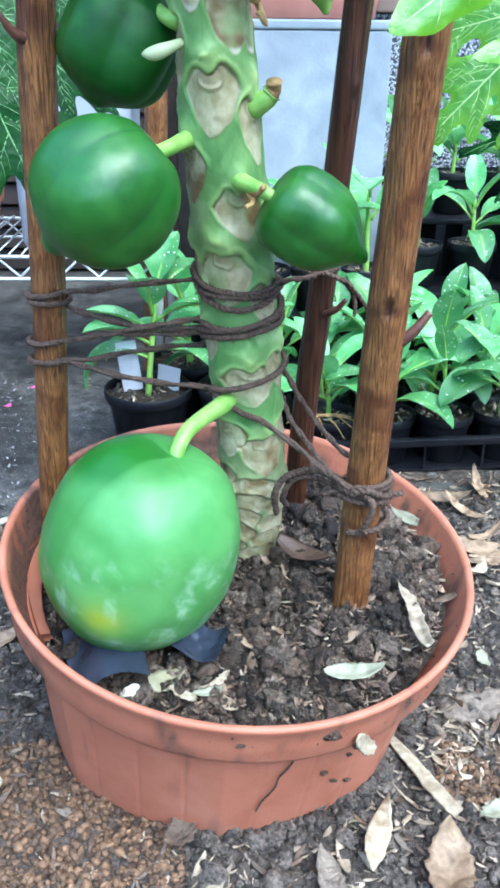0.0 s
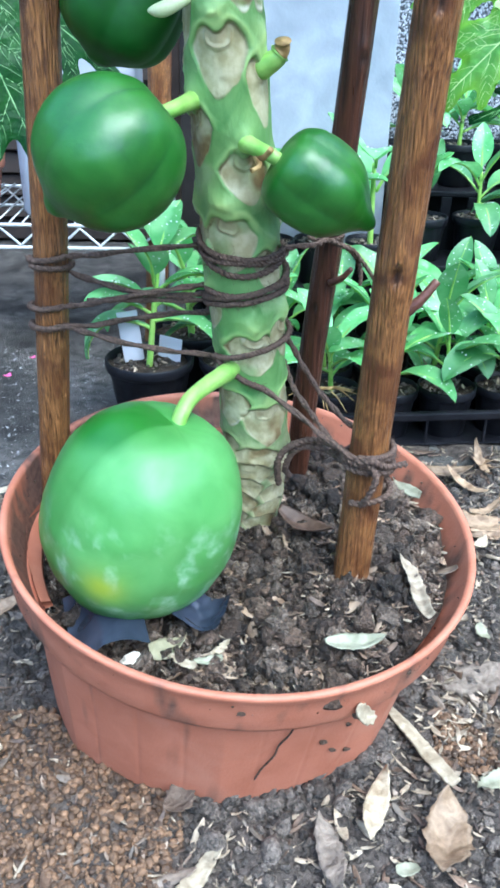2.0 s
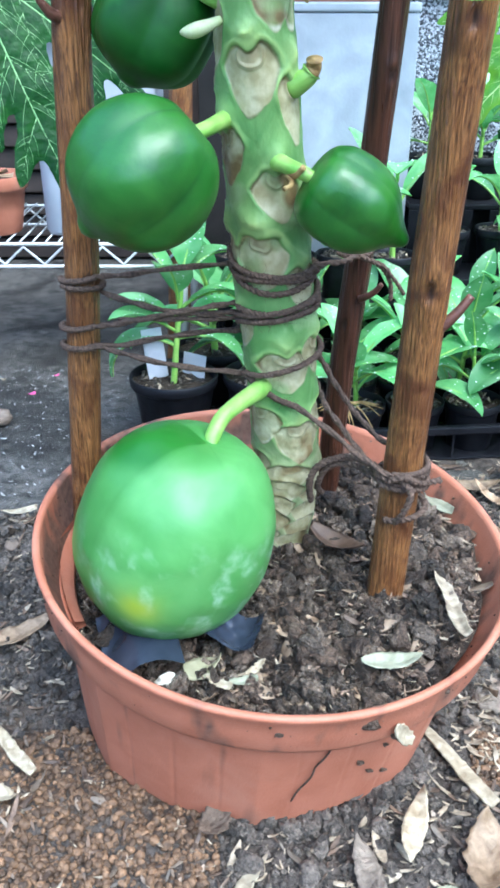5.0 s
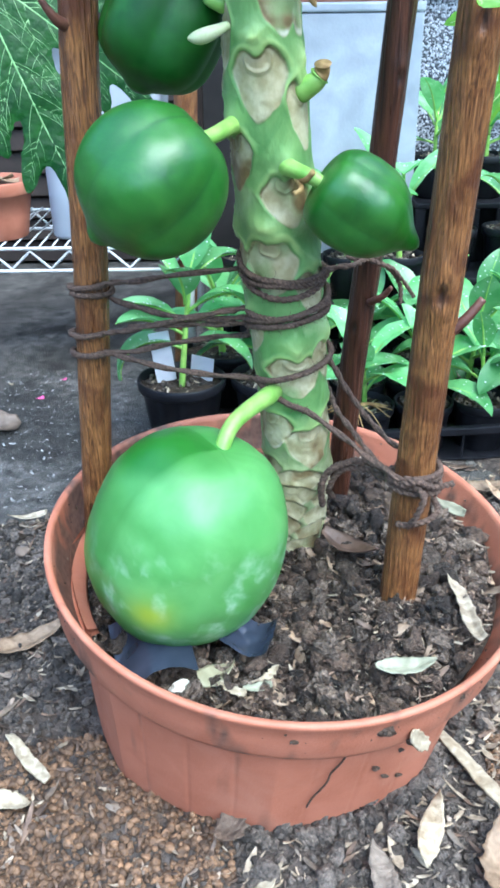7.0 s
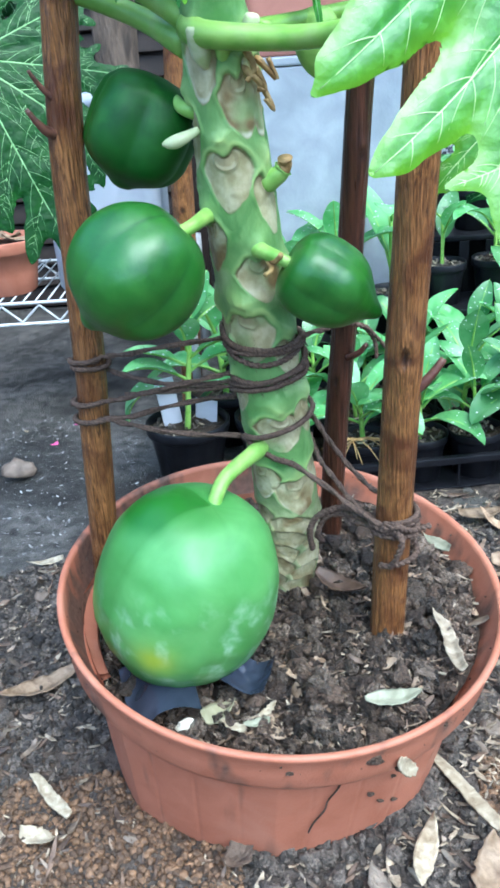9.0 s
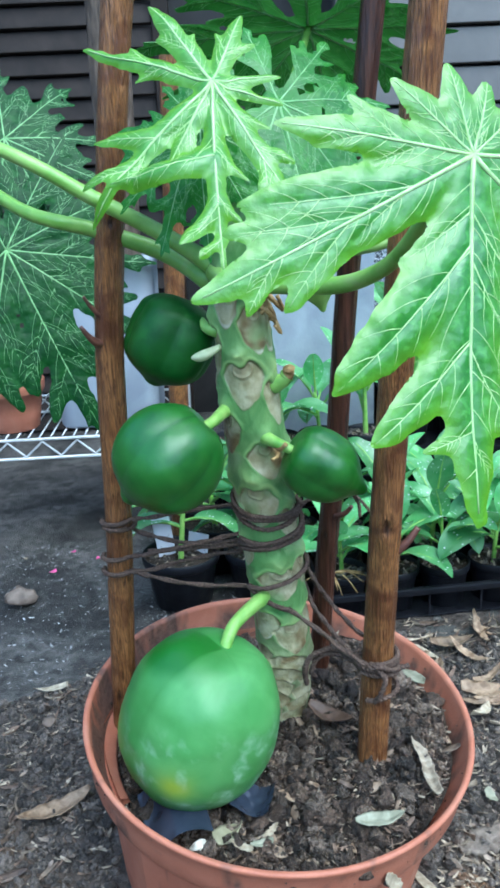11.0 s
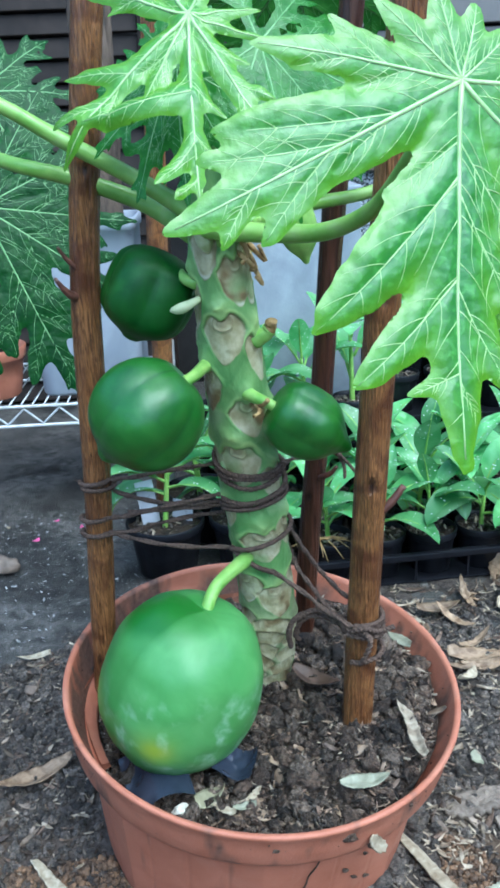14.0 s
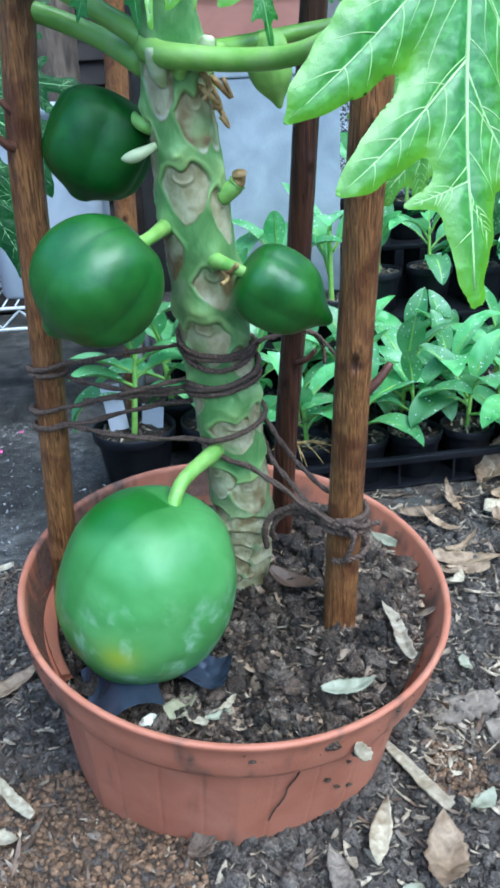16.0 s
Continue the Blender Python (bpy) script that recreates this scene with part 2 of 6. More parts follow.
CONCRETE = surface("wet_concrete", (0.040, 0.036, 0.031), (0.205, 0.188, 0.164), 42, 0.42, 0.22, 1.0, 260, third=(0.034, 0.031, 0.027), third_scale=4.5, third_low=0.42, third_high=0.64, bump_depth=0.008, spec=0.35)
DEBRIS = surface("pale_plant_debris", (0.20, 0.15, 0.095), (0.46, 0.38, 0.27), 120, 0.7, 0.15, 0.5, 400, (1, 1, 1), island=0.4)
STRAW = surface("weathered_wood_chip", (0.24, 0.18, 0.105), (0.55, 0.47, 0.33), 110, 0.6, 0.15, 0.5, 300, (1, 1, 1), random=0.15)
DRYLEAF = surface("dry_leaf", (0.15, 0.09, 0.045), (0.40, 0.28, 0.17), 90, 0.55, 0.15, 0.6, 260, random=0.3)
PALELEAF = surface("pale_grey_green_leaf", (0.19, 0.185, 0.115), (0.37, 0.355, 0.245), 90, 0.5, 0.12, 0.4, 240, random=0.15)
BARK = surface("stripped_wet_bark", (0.045, 0.014, 0.005), (0.45, 0.200, 0.062), 380, 0.36, 0.16, 1.0, 420, (1, 1, 0.085), third=(0.105, 0.034, 0.012), third_scale=30, third_low=0.46, third_high=0.68, bump_depth=0.006, distortion=2.2)
DARKBARK = surface("dark_wet_bark", (0.014, 0.005, 0.003), (0.095, 0.035, 0.018), 260, 0.33, 0.14, 0.9, 300, (1, 1, 0.06), bump_depth=0.003)
tinted_by(BARK, "knot", (0.022, 0.010, 0.006), 0.2, 1.0)
tinted_by(DARKBARK, "knot", (0.012, 0.006, 0.004), 0.2, 1.0)
TWIG = surface("dark_red_twig", (0.05, 0.018, 0.012), (0.16, 0.065, 0.04), 120, 0.4, 0.1, 0.5, 400)
ROPE = surface("brown_jute_twine", (0.055, 0.032, 0.022), (0.185, 0.118, 0.080), 420, 0.9, 0.08, 0.9, 900)
TRUNK = surface("papaya_stem_skin", (0.080, 0.215, 0.045), (0.29, 0.46, 0.150), 34, 0.42, 0.1, 0.35, 260, (1, 1, 0.6), third=(0.37, 0.51, 0.22), third_scale=26)
tinted_by(TRUNK, "ridge", (0.48, 0.62, 0.21), 0.05, 1.0)
tinted_by(TRUNK, "old", (0.25, 0.285, 0.12), 0.0, 1.0, (0.43, 0.41, 0.25), 90)
tinted_by(TRUNK, "scar", (0.36, 0.310, 0.150), 0.25, 0.75, (0.58, 0.53, 0.32), 85)
tinted_by(TRUNK, "cream", (0.52, 0.50, 0.34), 0.15, 0.9, (0.70, 0.67, 0.52), 120)
tinted_by(TRUNK, "stain", (0.17, 0.12, 0.045), 0.05, 0.95, (0.27, 0.19, 0.08), 120)
tinted_by(TRUNK, "rimline", (0.14, 0.105, 0.04), 0.15, 1.0, (0.42, 0.37, 0.19), 160)
STEMGREEN = surface("fruit_stalk_green", (0.20, 0.41, 0.055), (0.40, 0.60, 0.14), 60, 0.4, 0.1, 0.2, 300)
PETIOLE = surface("leaf_stalk_green", (0.18, 0.36, 0.045), (0.33, 0.51, 0.11), 40, 0.34, 0.08, 0.15, 200, (1, 1, 1), third=(0.30, 0.42, 0.13), third_scale=22)
CREAM = surface("pale_flower_bud", (0.46, 0.52, 0.24), (0.64, 0.66, 0.42), 90, 0.5, 0.1, 0.2, 300)
WITHER = surface("withered_flower", (0.22, 0.12, 0.035), (0.50, 0.34, 0.13), 120, 0.6, 0.1, 0.4, 400)
FRUIT = surface("unripe_papaya_skin", (0.016, 0.096, 0.006), (0.037, 0.155, 0.013), 40, 0.38, 0.08, 0.45, 30, third=(0.052, 0.185, 0.018), third_scale=22, third_low=0.5, third_high=0.8, spec=0.7, coat=0.05, bump_depth=0.004)
tinted_by(FRUIT, "groove", (0.008, 0.070, 0.007), 0.0, 1.2)
DARKFRUIT = surface("dark_unripe_papaya_skin", (0.010, 0.062, 0.005), (0.024, 0.108, 0.010), 45, 0.46, 0.08, 0.20, 45, third=(0.034, 0.130, 0.015), third_scale=22, spec=0.35, coat=0.0, bump_depth=0.003)
RIPE = surface("ripening_papaya_skin", (0.088, 0.272, 0.053), (0.145, 0.358, 0.096), 26, 0.45, 0.08, 0.08, 60, third=(0.078, 0.252, 0.045), third_scale=16, third_low=0.6, third_high=0.95, spec=0.65, coat=0.10, bump_depth=0.003)
tinted_by(RIPE, "waxy", (0.17, 0.39, 0.14), 0.2, 1.35, (0.42, 0.60, 0.40), 150)
tinted_by(RIPE, "darker_green", (0.026, 0.145, 0.007), 0.0, 1.0)
tinted_by(RIPE, "yellow", (0.33, 0.43, 0.03), 0.0, 1.1)
LEAF = surface("papaya_leaf_upper", (0.030, 0.168, 0.012), (0.080, 0.282, 0.030), 90, 0.38, 0.08, 0.24, 230, third=(0.115, 0.35, 0.055), third_scale=140, third_low=0.5, third_high=0.68, coat=0.18, spec=0.8, thin=0.24, bump_depth=0.003)
# Yellow-green edges paint in the lost sheen where the blade turns down.
tinted_by(LEAF, "margin_off_sheen", (0.150, 0.350, 0.005), 0.1, 0.9)
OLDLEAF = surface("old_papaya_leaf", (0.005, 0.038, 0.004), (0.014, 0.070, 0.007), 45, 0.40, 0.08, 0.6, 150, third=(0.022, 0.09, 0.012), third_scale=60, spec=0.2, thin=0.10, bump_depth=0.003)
MIDLEAF = surface("young_papaya_leaf", (0.028, 0.150, 0.006), (0.065, 0.25, 0.016), 45, 0.36, 0.08, 0.4, 170, third=(0.08, 0.28, 0.022), third_scale=70, spec=0.5, thin=0.25, bump_depth=0.003)
UNDERLEAF = surface("papaya_leaf_beneath", (0.030, 0.125, 0.010), (0.065, 0.20, 0.026), 45, 0.45, 0.08, 0.6, 150, third=(0.08, 0.22, 0.036), third_scale=60, spec=0.3, thin=0.35, bump_depth=0.003)
OLDVEIN = surface("dull_leaf_vein", (0.18, 0.37, 0.12), (0.33, 0.51, 0.23), 60, 0.4, 0.1, 0.1, 300, spec=0.3)
VEIN = surface("pale_leaf_vein", (0.34, 0.52, 0.17), (0.50, 0.63, 0.28), 60, 0.4, 0.1, 0.1, 300)
SEEDLEAF = surface("seedling_leaf", (0.115, 0.355, 0.090), (0.265, 0.540, 0.215), 30, 0.32, 0.08, 0.4, 150, random=0.40, third=(0.36, 0.62, 0.31), third_scale=14, coat=0.2, spec=0.6, thin=0.30)
# Opaque white: the drops' glints are put into the colour.
DROP = surface("water_drop", (0.75, 0.80, 0.78), (0.9, 0.92, 0.92), 60, 0.08, 0.03, 0)
BLACKPLASTIC = surface("black_plastic", (0.006, 0.006, 0.008), (0.014, 0.014, 0.017), 30, 0.45, 0.12, 0.2, 120, spec=0.22)
FILM = surface("black_plastic_film", (0.022, 0.027, 0.040), (0.05, 0.06, 0.085), 20, 0.18, 0.08, 0.3, 45)
GREYPLASTIC = surface("grey_plastic", (0.33, 0.355, 0.40), (0.42, 0.44, 0.48), 8, 0.55, 0.1, 0.1, 120, third=(0.27, 0.29, 0.33), third_scale=5)
CEMENT = surface("smooth_grey_cement", (0.225, 0.25, 0.275), (0.35, 0.375, 0.40), 14, 0.6, 0.1, 0.3, 160, third=(0.19, 0.21, 0.235), third_scale=6, third_low=0.5, third_high=0.78)
OLDTERRACOTTA = surface("faded_terracotta_plastic", (0.33, 0.135, 0.095), (0.42, 0.185, 0.13), 20, 0.5, 0.12, 0.1, 300)
WHITEWIRE = surface("white_coated_wire", (0.52, 0.52, 0.50), (0.74, 0.74, 0.72), 40, 0.35, 0.1, 0.1, 300, third=(0.30, 0.26, 0.22), third_scale=26, third_low=0.66, third_high=0.76)
SHUTTER = surface("dark_brown_louvre", (0.014, 0.0095, 0.0070), (0.030, 0.021, 0.0160), 14, 0.6, 0.1, 0.2, 200, spec=0.2)
GREYSHUTTER = surface("grey_metal_shutter", (0.082, 0.073, 0.064), (0.128, 0.114, 0.100), 8, 0.45, 0.1, 0.1, 160)
WALLDARK = surface("dark_render_wall", (0.020, 0.019, 0.019), (0.042, 0.040, 0.039), 7, 0.8, 0.1, 0.3, 120, spec=0.2)
COPING = surface("brown_wood_coping", (0.13, 0.085, 0.065), (0.22, 0.15, 0.12), 30, 0.6, 0.1, 0.4, 160, (0.2, 1, 1))
OLDBARK = surface("rough_old_bark", (0.10, 0.075, 0.055), (0.30, 0.24, 0.18), 70, 0.8, 0.1, 0.9, 160, (1, 1, 0.25), bump_depth=0.006)
LABELWHITE = surface("white_label_plastic", (0.62, 0.62, 0.66), (0.78, 0.78, 0.80), 20, 0.4, 0.1, 0.1, 120)
OLDTRUNK = surface("dark_peeling_bark", (0.050, 0.034, 0.023), (0.19, 0.135, 0.092), 70, 0.8, 0.1, 0.9, 160, (1, 1, 0.25), bump_depth=0.006)
STONE = surface("grey_stone", (0.14, 0.10, 0.07), (0.27, 0.20, 0.145), 60, 0.7, 0.1, 0.5, 300)


def chipped_wall():
    """Washed grey and white stone chips."""
    m, nodes, links = material("washed_stone_chips")
    b = nodes["Principled BSDF"]
    co = nodes.new("ShaderNodeTexCoord")
    vo = nodes.new("ShaderNodeTexVoronoi")
    vo.inputs["Scale"].default_value = 260
    links.new(co.outputs["Object"], vo.inputs["Vector"])
    bw = nodes.new("ShaderNodeRGBToBW")
    links.new(vo.outputs["Color"], bw.inputs["Color"])
    rp = nodes.new("ShaderNodeValToRGB")
    rp.color_ramp.elements[0].position, rp.color_ramp.elements[1].position = 0.38, 0.66
    rp.color_ramp.elements[0].color, rp.color_ramp.elements[1].color = (0.030, 0.034, 0.043, 1), (0.42, 0.44, 0.48, 1)
    links.new(bw.outputs["Val"], rp.inputs["Fac"])
    links.new(rp.outputs["Color"], b.inputs["Base Color"])
    bp = nodes.new("ShaderNodeBump")
    bp.inputs["Strength"].default_value, bp.inputs["Distance"].default_value, bp.invert = 0.8, 0.004, True
    links.new(vo.outputs["Distance"], bp.inputs["Height"])
    links.new(bp.outputs["Normal"], b.inputs["Normal"])
    b.inputs["Roughness"].default_value = 0.6
    return m


CHIPS = chipped_wall()

# ---- ground and pavement ----
POT = np.array((-0.021, 0.706, 0.21))          # centre of the pot's rim
POT_UP = Vector((0.085, -0.122, 1)).normalized()  # the pot leans back and to one side
POT_M = Matrix.Translation(POT) @ Vector((0, 0, 1)).rotation_difference(POT_UP).to_matrix().to_4x4()


def soil_height(x, y):
    """Height of the garden soil; it thins out where the concrete begins."""
    p = np.stack([x, y, 0 * x], -1)
    h = 0.006 * fractal(p, 9, 1, 3) + 0.004 * fractal(p, 45, 4, 2)
    edge = 1.14 + 0.10 * fractal(p, 4, 8, 3) + np.clip((x + 0.12) * 4, 0, 3)
    h = h - 0.03 * np.clip((y - edge) / 0.10, 0, 1)
    d = np.hypot(x + 0.04, y - 0.73)
    return h + 0.012 * np.exp(-((d - 0.2) / 0.06) ** 2)


def spaced(lo, a, b, hi, fine, coarse):
    return np.unique(np.concatenate([-np.geomspace(coarse, a - lo, 14)[::-1] + a, np.arange(a, b, fine), np.geomspace(coarse, hi - b, 14) + b]))


gx, gy = np.meshgrid(spaced(-40, -0.75, 0.75, 40, 0.006, 0.02), spaced(-40, 0.3, 1.6, 40, 0.006, 0.02))
flat = (gx.ravel(), gy.ravel())
near = np.clip(1.4 - np.hypot(flat[0], flat[1] - 0.9) / 2.0, 0, 1)
gz = soil_height(*flat) * near - 0.03 * (1 - near)
single("ground", grid(np.stack([gx, gy, gz.reshape(gx.shape)], -1)), GROUND, "damp brown garden soil with grit", "soil", kind="structure")

sx, sy = np.meshgrid(np.linspace(-3.0, 1.6, 150), np.linspace(0.9, 2.74, 80))
sp = np.stack([sx.ravel(), sy.ravel(), 0 * sx.ravel()], -1)
slab = np.stack([sx, sy, (-0.004 + 0.0025 * fractal(sp, 3, 5, 3)).reshape(sx.shape)], -1)
single("pavement", grid(slab), CONCRETE, "wet stained grey concrete paving", "pavement", kind="structure")


# ---- the big pot ----
def pot_shape(outer):
    """Faceted, tapering body under a round rolled rim, in the pot's own space; the rim's top is at 0."""
    n = 768
    a = np.linspace(0, 2 * np.pi, n, endpoint=False)
    wedge = (a - radians(268)) % (np.pi / 4)
    facet = 1 / np.cos(np.minimum(wedge, np.pi / 4 - wedge) - np.pi / 8) * np.cos(np.pi / 8)
    seam = np.exp(-(((wedge - np.pi / 8) / 0.010) ** 2)) * 0.0008 + np.exp(-(((wedge - 0.62) / 0.008) ** 2)) * 0.0007 + np.exp(-(((wedge - 0.16) / 0.008) ** 2)) * 0.0007
    rows = []
    for r, z, k in outer:
        rr = r * (1 + k * (facet - 1) * 0.42) - seam * (k > 0)
        rows.append(np.stack([rr * np.cos(a), rr * np.sin(a), z + 0 * a], -1))
    return np.array(rows)


pot = thing("plant_pot", (-0.038, 0.73, 0.0), "large terracotta plastic pot holding soil and staked papaya", "pot")
BODY = [(0.178, -0.245, 1), (0.183, -0.215, 1), (0.189, -0.17, 1), (0.195, -0.12, 1), (0.201, -0.075, 1), (0.2025, -0.055, 1), (0.203, -0.035, 1)]
def dirty(ob, share):
    """Soil splashed and smeared on the plastic; share: how much on each ring."""
    p = np.array([v.co for v in ob.data.vertices])
    k = np.repeat(np.array(share), len(p) // len(share))
    wedge = (np.tile(np.linspace(0, 2 * np.pi, 768, endpoint=False), len(share)) - radians(268)) % (np.pi / 4)
    joint = np.maximum(np.exp(-(((wedge - 0.62) / 0.009) ** 2)), np.exp(-(((wedge - 0.16) / 0.009) ** 2))) * (len(share) < 10)
    attribute(ob, "dirt", np.clip(k * 1.5 - 0.5 + 1.1 * fractal(p, 26, 71, 3) + 0.5 * fractal(p, 110, 72, 2), 0, 1) + 0.40 * joint * np.clip(0.6 + fractal(p, 30, 73, 2), 0, 1))


dirty(part("body", moved(grid(pot_shape(BODY), wrap=True), POT_M), TERRACOTTA, pot), [0.22, 0.05, -0.10, -0.20, -0.24, -0.22, -0.12])
RIM = [(0.1960, -0.052, 0), (0.2080, -0.0485, 0), (0.2125, -0.0465, 0), (0.2145, -0.042, 0), (0.2160, -0.024, 0), (0.2180, -0.010, 0), (0.2202, -0.005, 0), (0.2212, -0.002, 0), (0.2205, 0.0005, 0), (0.2180, 0.001, 0),
       (0.2150, 0.0, 0), (0.2135, -0.004, 0), (0.2105, -0.02, 0), (0.203, -0.034, 0), (0.1945, -0.050, 0), (0.187, -0.09, 0)]
dirty(part("rim", moved(grid(pot_shape(RIM), wrap=True), POT_M), TERRACOTTA, pot, "rolled terracotta rim with dirt flecks"), [0.3, 0.2, 0.15, 0.1, 0.1, 0.1, 0.1, 0.1, 0.1, 0.12, 0.2, 0.42, 0.70, 0.92, 1.0, 1.0])


def pot_soil(u, v):
    """Height of the potting soil under the rim's plane."""
    p = np.stack([u, v, 0 * u], -1)
    h = -0.058 + 0.007 * np.exp(-((u - 0.03) ** 2 + (v - 0.0) ** 2) / 0.012) + 0.008 * fractal(p, 16, 2, 3) + 0.006 * fractal(p, 60, 6, 2) + 0.017 * np.clip((u + 0.04) / 0.14, 0, 1) + 0.010 * np.clip((u - 0.02) / 0.10, 0, 1) + 0.007 * np.clip(v / 0.12, 0, 1)
    return h - 0.012 * np.exp(-((u + 0.10) ** 2 + (v + 0.06) ** 2) / 0.003)


rr, aa = np.meshgrid(np.linspace(0.001, 0.2005, 94), np.linspace(0, 2 * np.pi, 240, endpoint=False), indexing="ij")
pu, pv = rr * np.cos(aa), rr * np.sin(aa)
soil = np.stack([pu, pv, pot_soil(pu.ravel(), pv.ravel()).reshape(pu.shape)], -1)
part("soil", moved(grid(soil, wrap=True), POT_M), SOIL, pot, "dark wet crumbly potting soil")


def on_soil(x, y, up=0.0):
    """The point of the potting soil over the plan's x, y."""
    z = POT[2]
    for _ in range(4):
        q = POT_M.inverted() @ Vector((x, y, z))
        h = pot_soil(np.array([q.x]), np.array([q.y]))[0]
        z += (h + up - q.z)
    return np.array((x, y, z))


# clods in the pot
n = 7500
r0, a0 = 0.196 * np.sqrt(rng.uniform(0, 1, n)), rng.uniform(0, 2 * np.pi, n)
cu, cv = r0 * np.cos(a0), r0 * np.sin(a0)
size = np.clip(rng.lognormal(-6.25, 0.62, n), 0.0010, 0.0110)
loc = np.stack([cu, cv, pot_soil(cu, cv) + size * 0.35], -1)
sizes = size[:, None] * rng.uniform(0.7, 1.2, (n, 3))
tagged(part("loose_soil", moved(scatter(lumps(14, 0.8), loc, sizes, turns(n)), POT_M), CLOD, pot, "dark soil crumbs"), kind="stuff")


def strewn(count, x0, x1, y0, y1, keep, low, high, med):
    """Random places on the garden soil that keep() accepts, with sizes."""
    x, y = rng.uniform(x0, x1, count), rng.uniform(y0, y1, count)
    ok = keep(x, y) & (np.hypot(x + 0.038, y - 0.73) > 0.184)
    x, y = x[ok], y[ok]
    s = np.clip(rng.lognormal(math.log(med), 0.45, len(x)), low, high)
    return np.stack([x, y, soil_height(x, y) + s * 0.3], -1), s


def pebbly(x, y):
    p = np.stack([x, y, 0 * x], -1)
    w = np.exp(-(((x + 0.20) / 0.17) ** 2 + ((y - 0.56) / 0.13) ** 2)) + 0.7 * np.exp(-(((x - 0.19) / 0.05) ** 2 + ((y - 0.60) / 0.07) ** 2))
    return w + 0.30 * fractal(p, 14, 11, 2) > 0.40


loc, size = strewn(30000, -0.5, 0.32, 0.38, 0.85, pebbly, 0.0014, 0.0046, 0.0024)
single("clay_granules", scatter(lumps(8, 0.3, 2, 40), loc, size[:, None] * rng.uniform(0.8, 1.15, (len(loc), 3)), turns(len(loc))), PEBBLE, "small orange-brown clay granules spread on the soil", "granules", kind="stuff")
loc, size = strewn(19000, -0.55, 0.6, 0.38, 1.2, lambda x, y: ~pebbly(x, y) & (soil_height(x, y) > -0.012), 0.0013, 0.014, 0.0031)
single("soil_crumbs", scatter(lumps(12, 0.7, 2, 60), loc, size[:, None] * rng.uniform(0.7, 1.2, (len(loc), 3)), turns(len(loc))), GRIT, "grey-brown crumbs of damp garden soil", "soil crumbs", kind="stuff")

n = 260
a0, r0 = rng.uniform(radians(262), radians(372), n), rng.uniform(0.172, 0.206, n)
hx, hy = -0.038 + r0 * np.cos(a0), 0.73 + r0 * np.sin(a0)
size = np.clip(rng.lognormal(-5.3, 0.4, n), 0.0025, 0.010)
single("heaped_soil", scatter(lumps(12, 0.9, 2, 160), np.stack([hx, hy, soil_height(hx, hy) + size * 0.35], -1), size[:, None] * rng.uniform(0.7, 1.25, (n, 3)), turns(n)), GRIT, "rough soil clods heaped against the pot", "soil", kind="stuff")

# ---- the papaya's stem ----
def stem_axis(z):
    z = np.asarray(z, float)
    x = -0.004 - 0.078 * (z - 0.2) - 0.0035 * np.clip((z - 0.48) / 0.12, 0, 1) - 0.009 * np.clip((0.27 - z) / 0.10, 0, 1) ** 1.5
    return np.stack([x, 0.762 - 0.129 * (z - 0.15), z], -1)


def stem_radius(z):
    return np.interp(z, [0.1, 0.16, 0.20, 0.25, 0.4, 0.5, 0.62, 0.70, 0.76, 0.80], [0.022, 0.0245, 0.0285, 0.0315, 0.0330, 0.0325, 0.0300, 0.0275, 0.023, 0.014])


# leaf scars: turn from the viewer's side, height, half width, half height, shoulder (1: a shield with a boss above, 0: a flat scale)
SCARS = [(-30, 0.684, 0.0165, 0.026, 1), (58, 0.664, 0.0165, 0.032, 1), (-11, 0.602, 0.0235, 0.0245, 1), (-78, 0.632, 0.016, 0.030, 1), (26, 0.657, 0.0165, 0.026, 1), (52, 0.582, 0.015, 0.027, 1),
         (-60, 0.549, 0.0185, 0.023, 1), (13, 0.519, 0.0195, 0.0225, 1), (-19, 0.466, 0.0240, 0.0250, 1), (44, 0.446, 0.018, 0.020, 1), (-66, 0.404, 0.015, 0.018, 1), (8, 0.3680, 0.0285, 0.0225, 1),
         (-92, 0.47, 0.02, 0.022, 1), (86, 0.50, 0.02, 0.022, 1), (70, 0.382, 0.018, 0.020, 1), (-44, 0.313, 0.0245, 0.0215, 0.6), (24, 0.297, 0.0250, 0.0215, 0.6), (84, 0.318, 0.02, 0.018, 0.4), (-100, 0.35, 0.02, 0.02, 0.5)]
for k in range(14):
    SCARS.append((-70 + (k * 73.0) % 160, 0.268 - k * 0.0090, 0.0235 - 0.0003 * k, 0.0150 - 0.0002 * k, 0.3))
for k in range(16):
    SCARS.append((112 + (k * 137.5) % 140, 0.66 - k * 0.028, 0.02, 0.022, 1))
n, m = 760, 260
zz, th = np.meshgrid(np.linspace(0.13, 0.80, n), np.linspace(0, 2 * np.pi, m, endpoint=False), indexing="ij")
base_r = stem_radius(zz)
scar, ridge, relief, rimline, blotch, cream = (np.zeros(zz.shape) for _ in range(6))
pts = np.stack([base_r.ravel() * np.cos(th.ravel()), base_r.ravel() * np.sin(th.ravel()), zz.ravel()], -1)
warp_u = (0.22 * fractal(pts, 55, 61, 3)).reshape(zz.shape)
warp_v = (0.20 * fractal(pts, 55, 67, 3)).reshape(zz.shape)
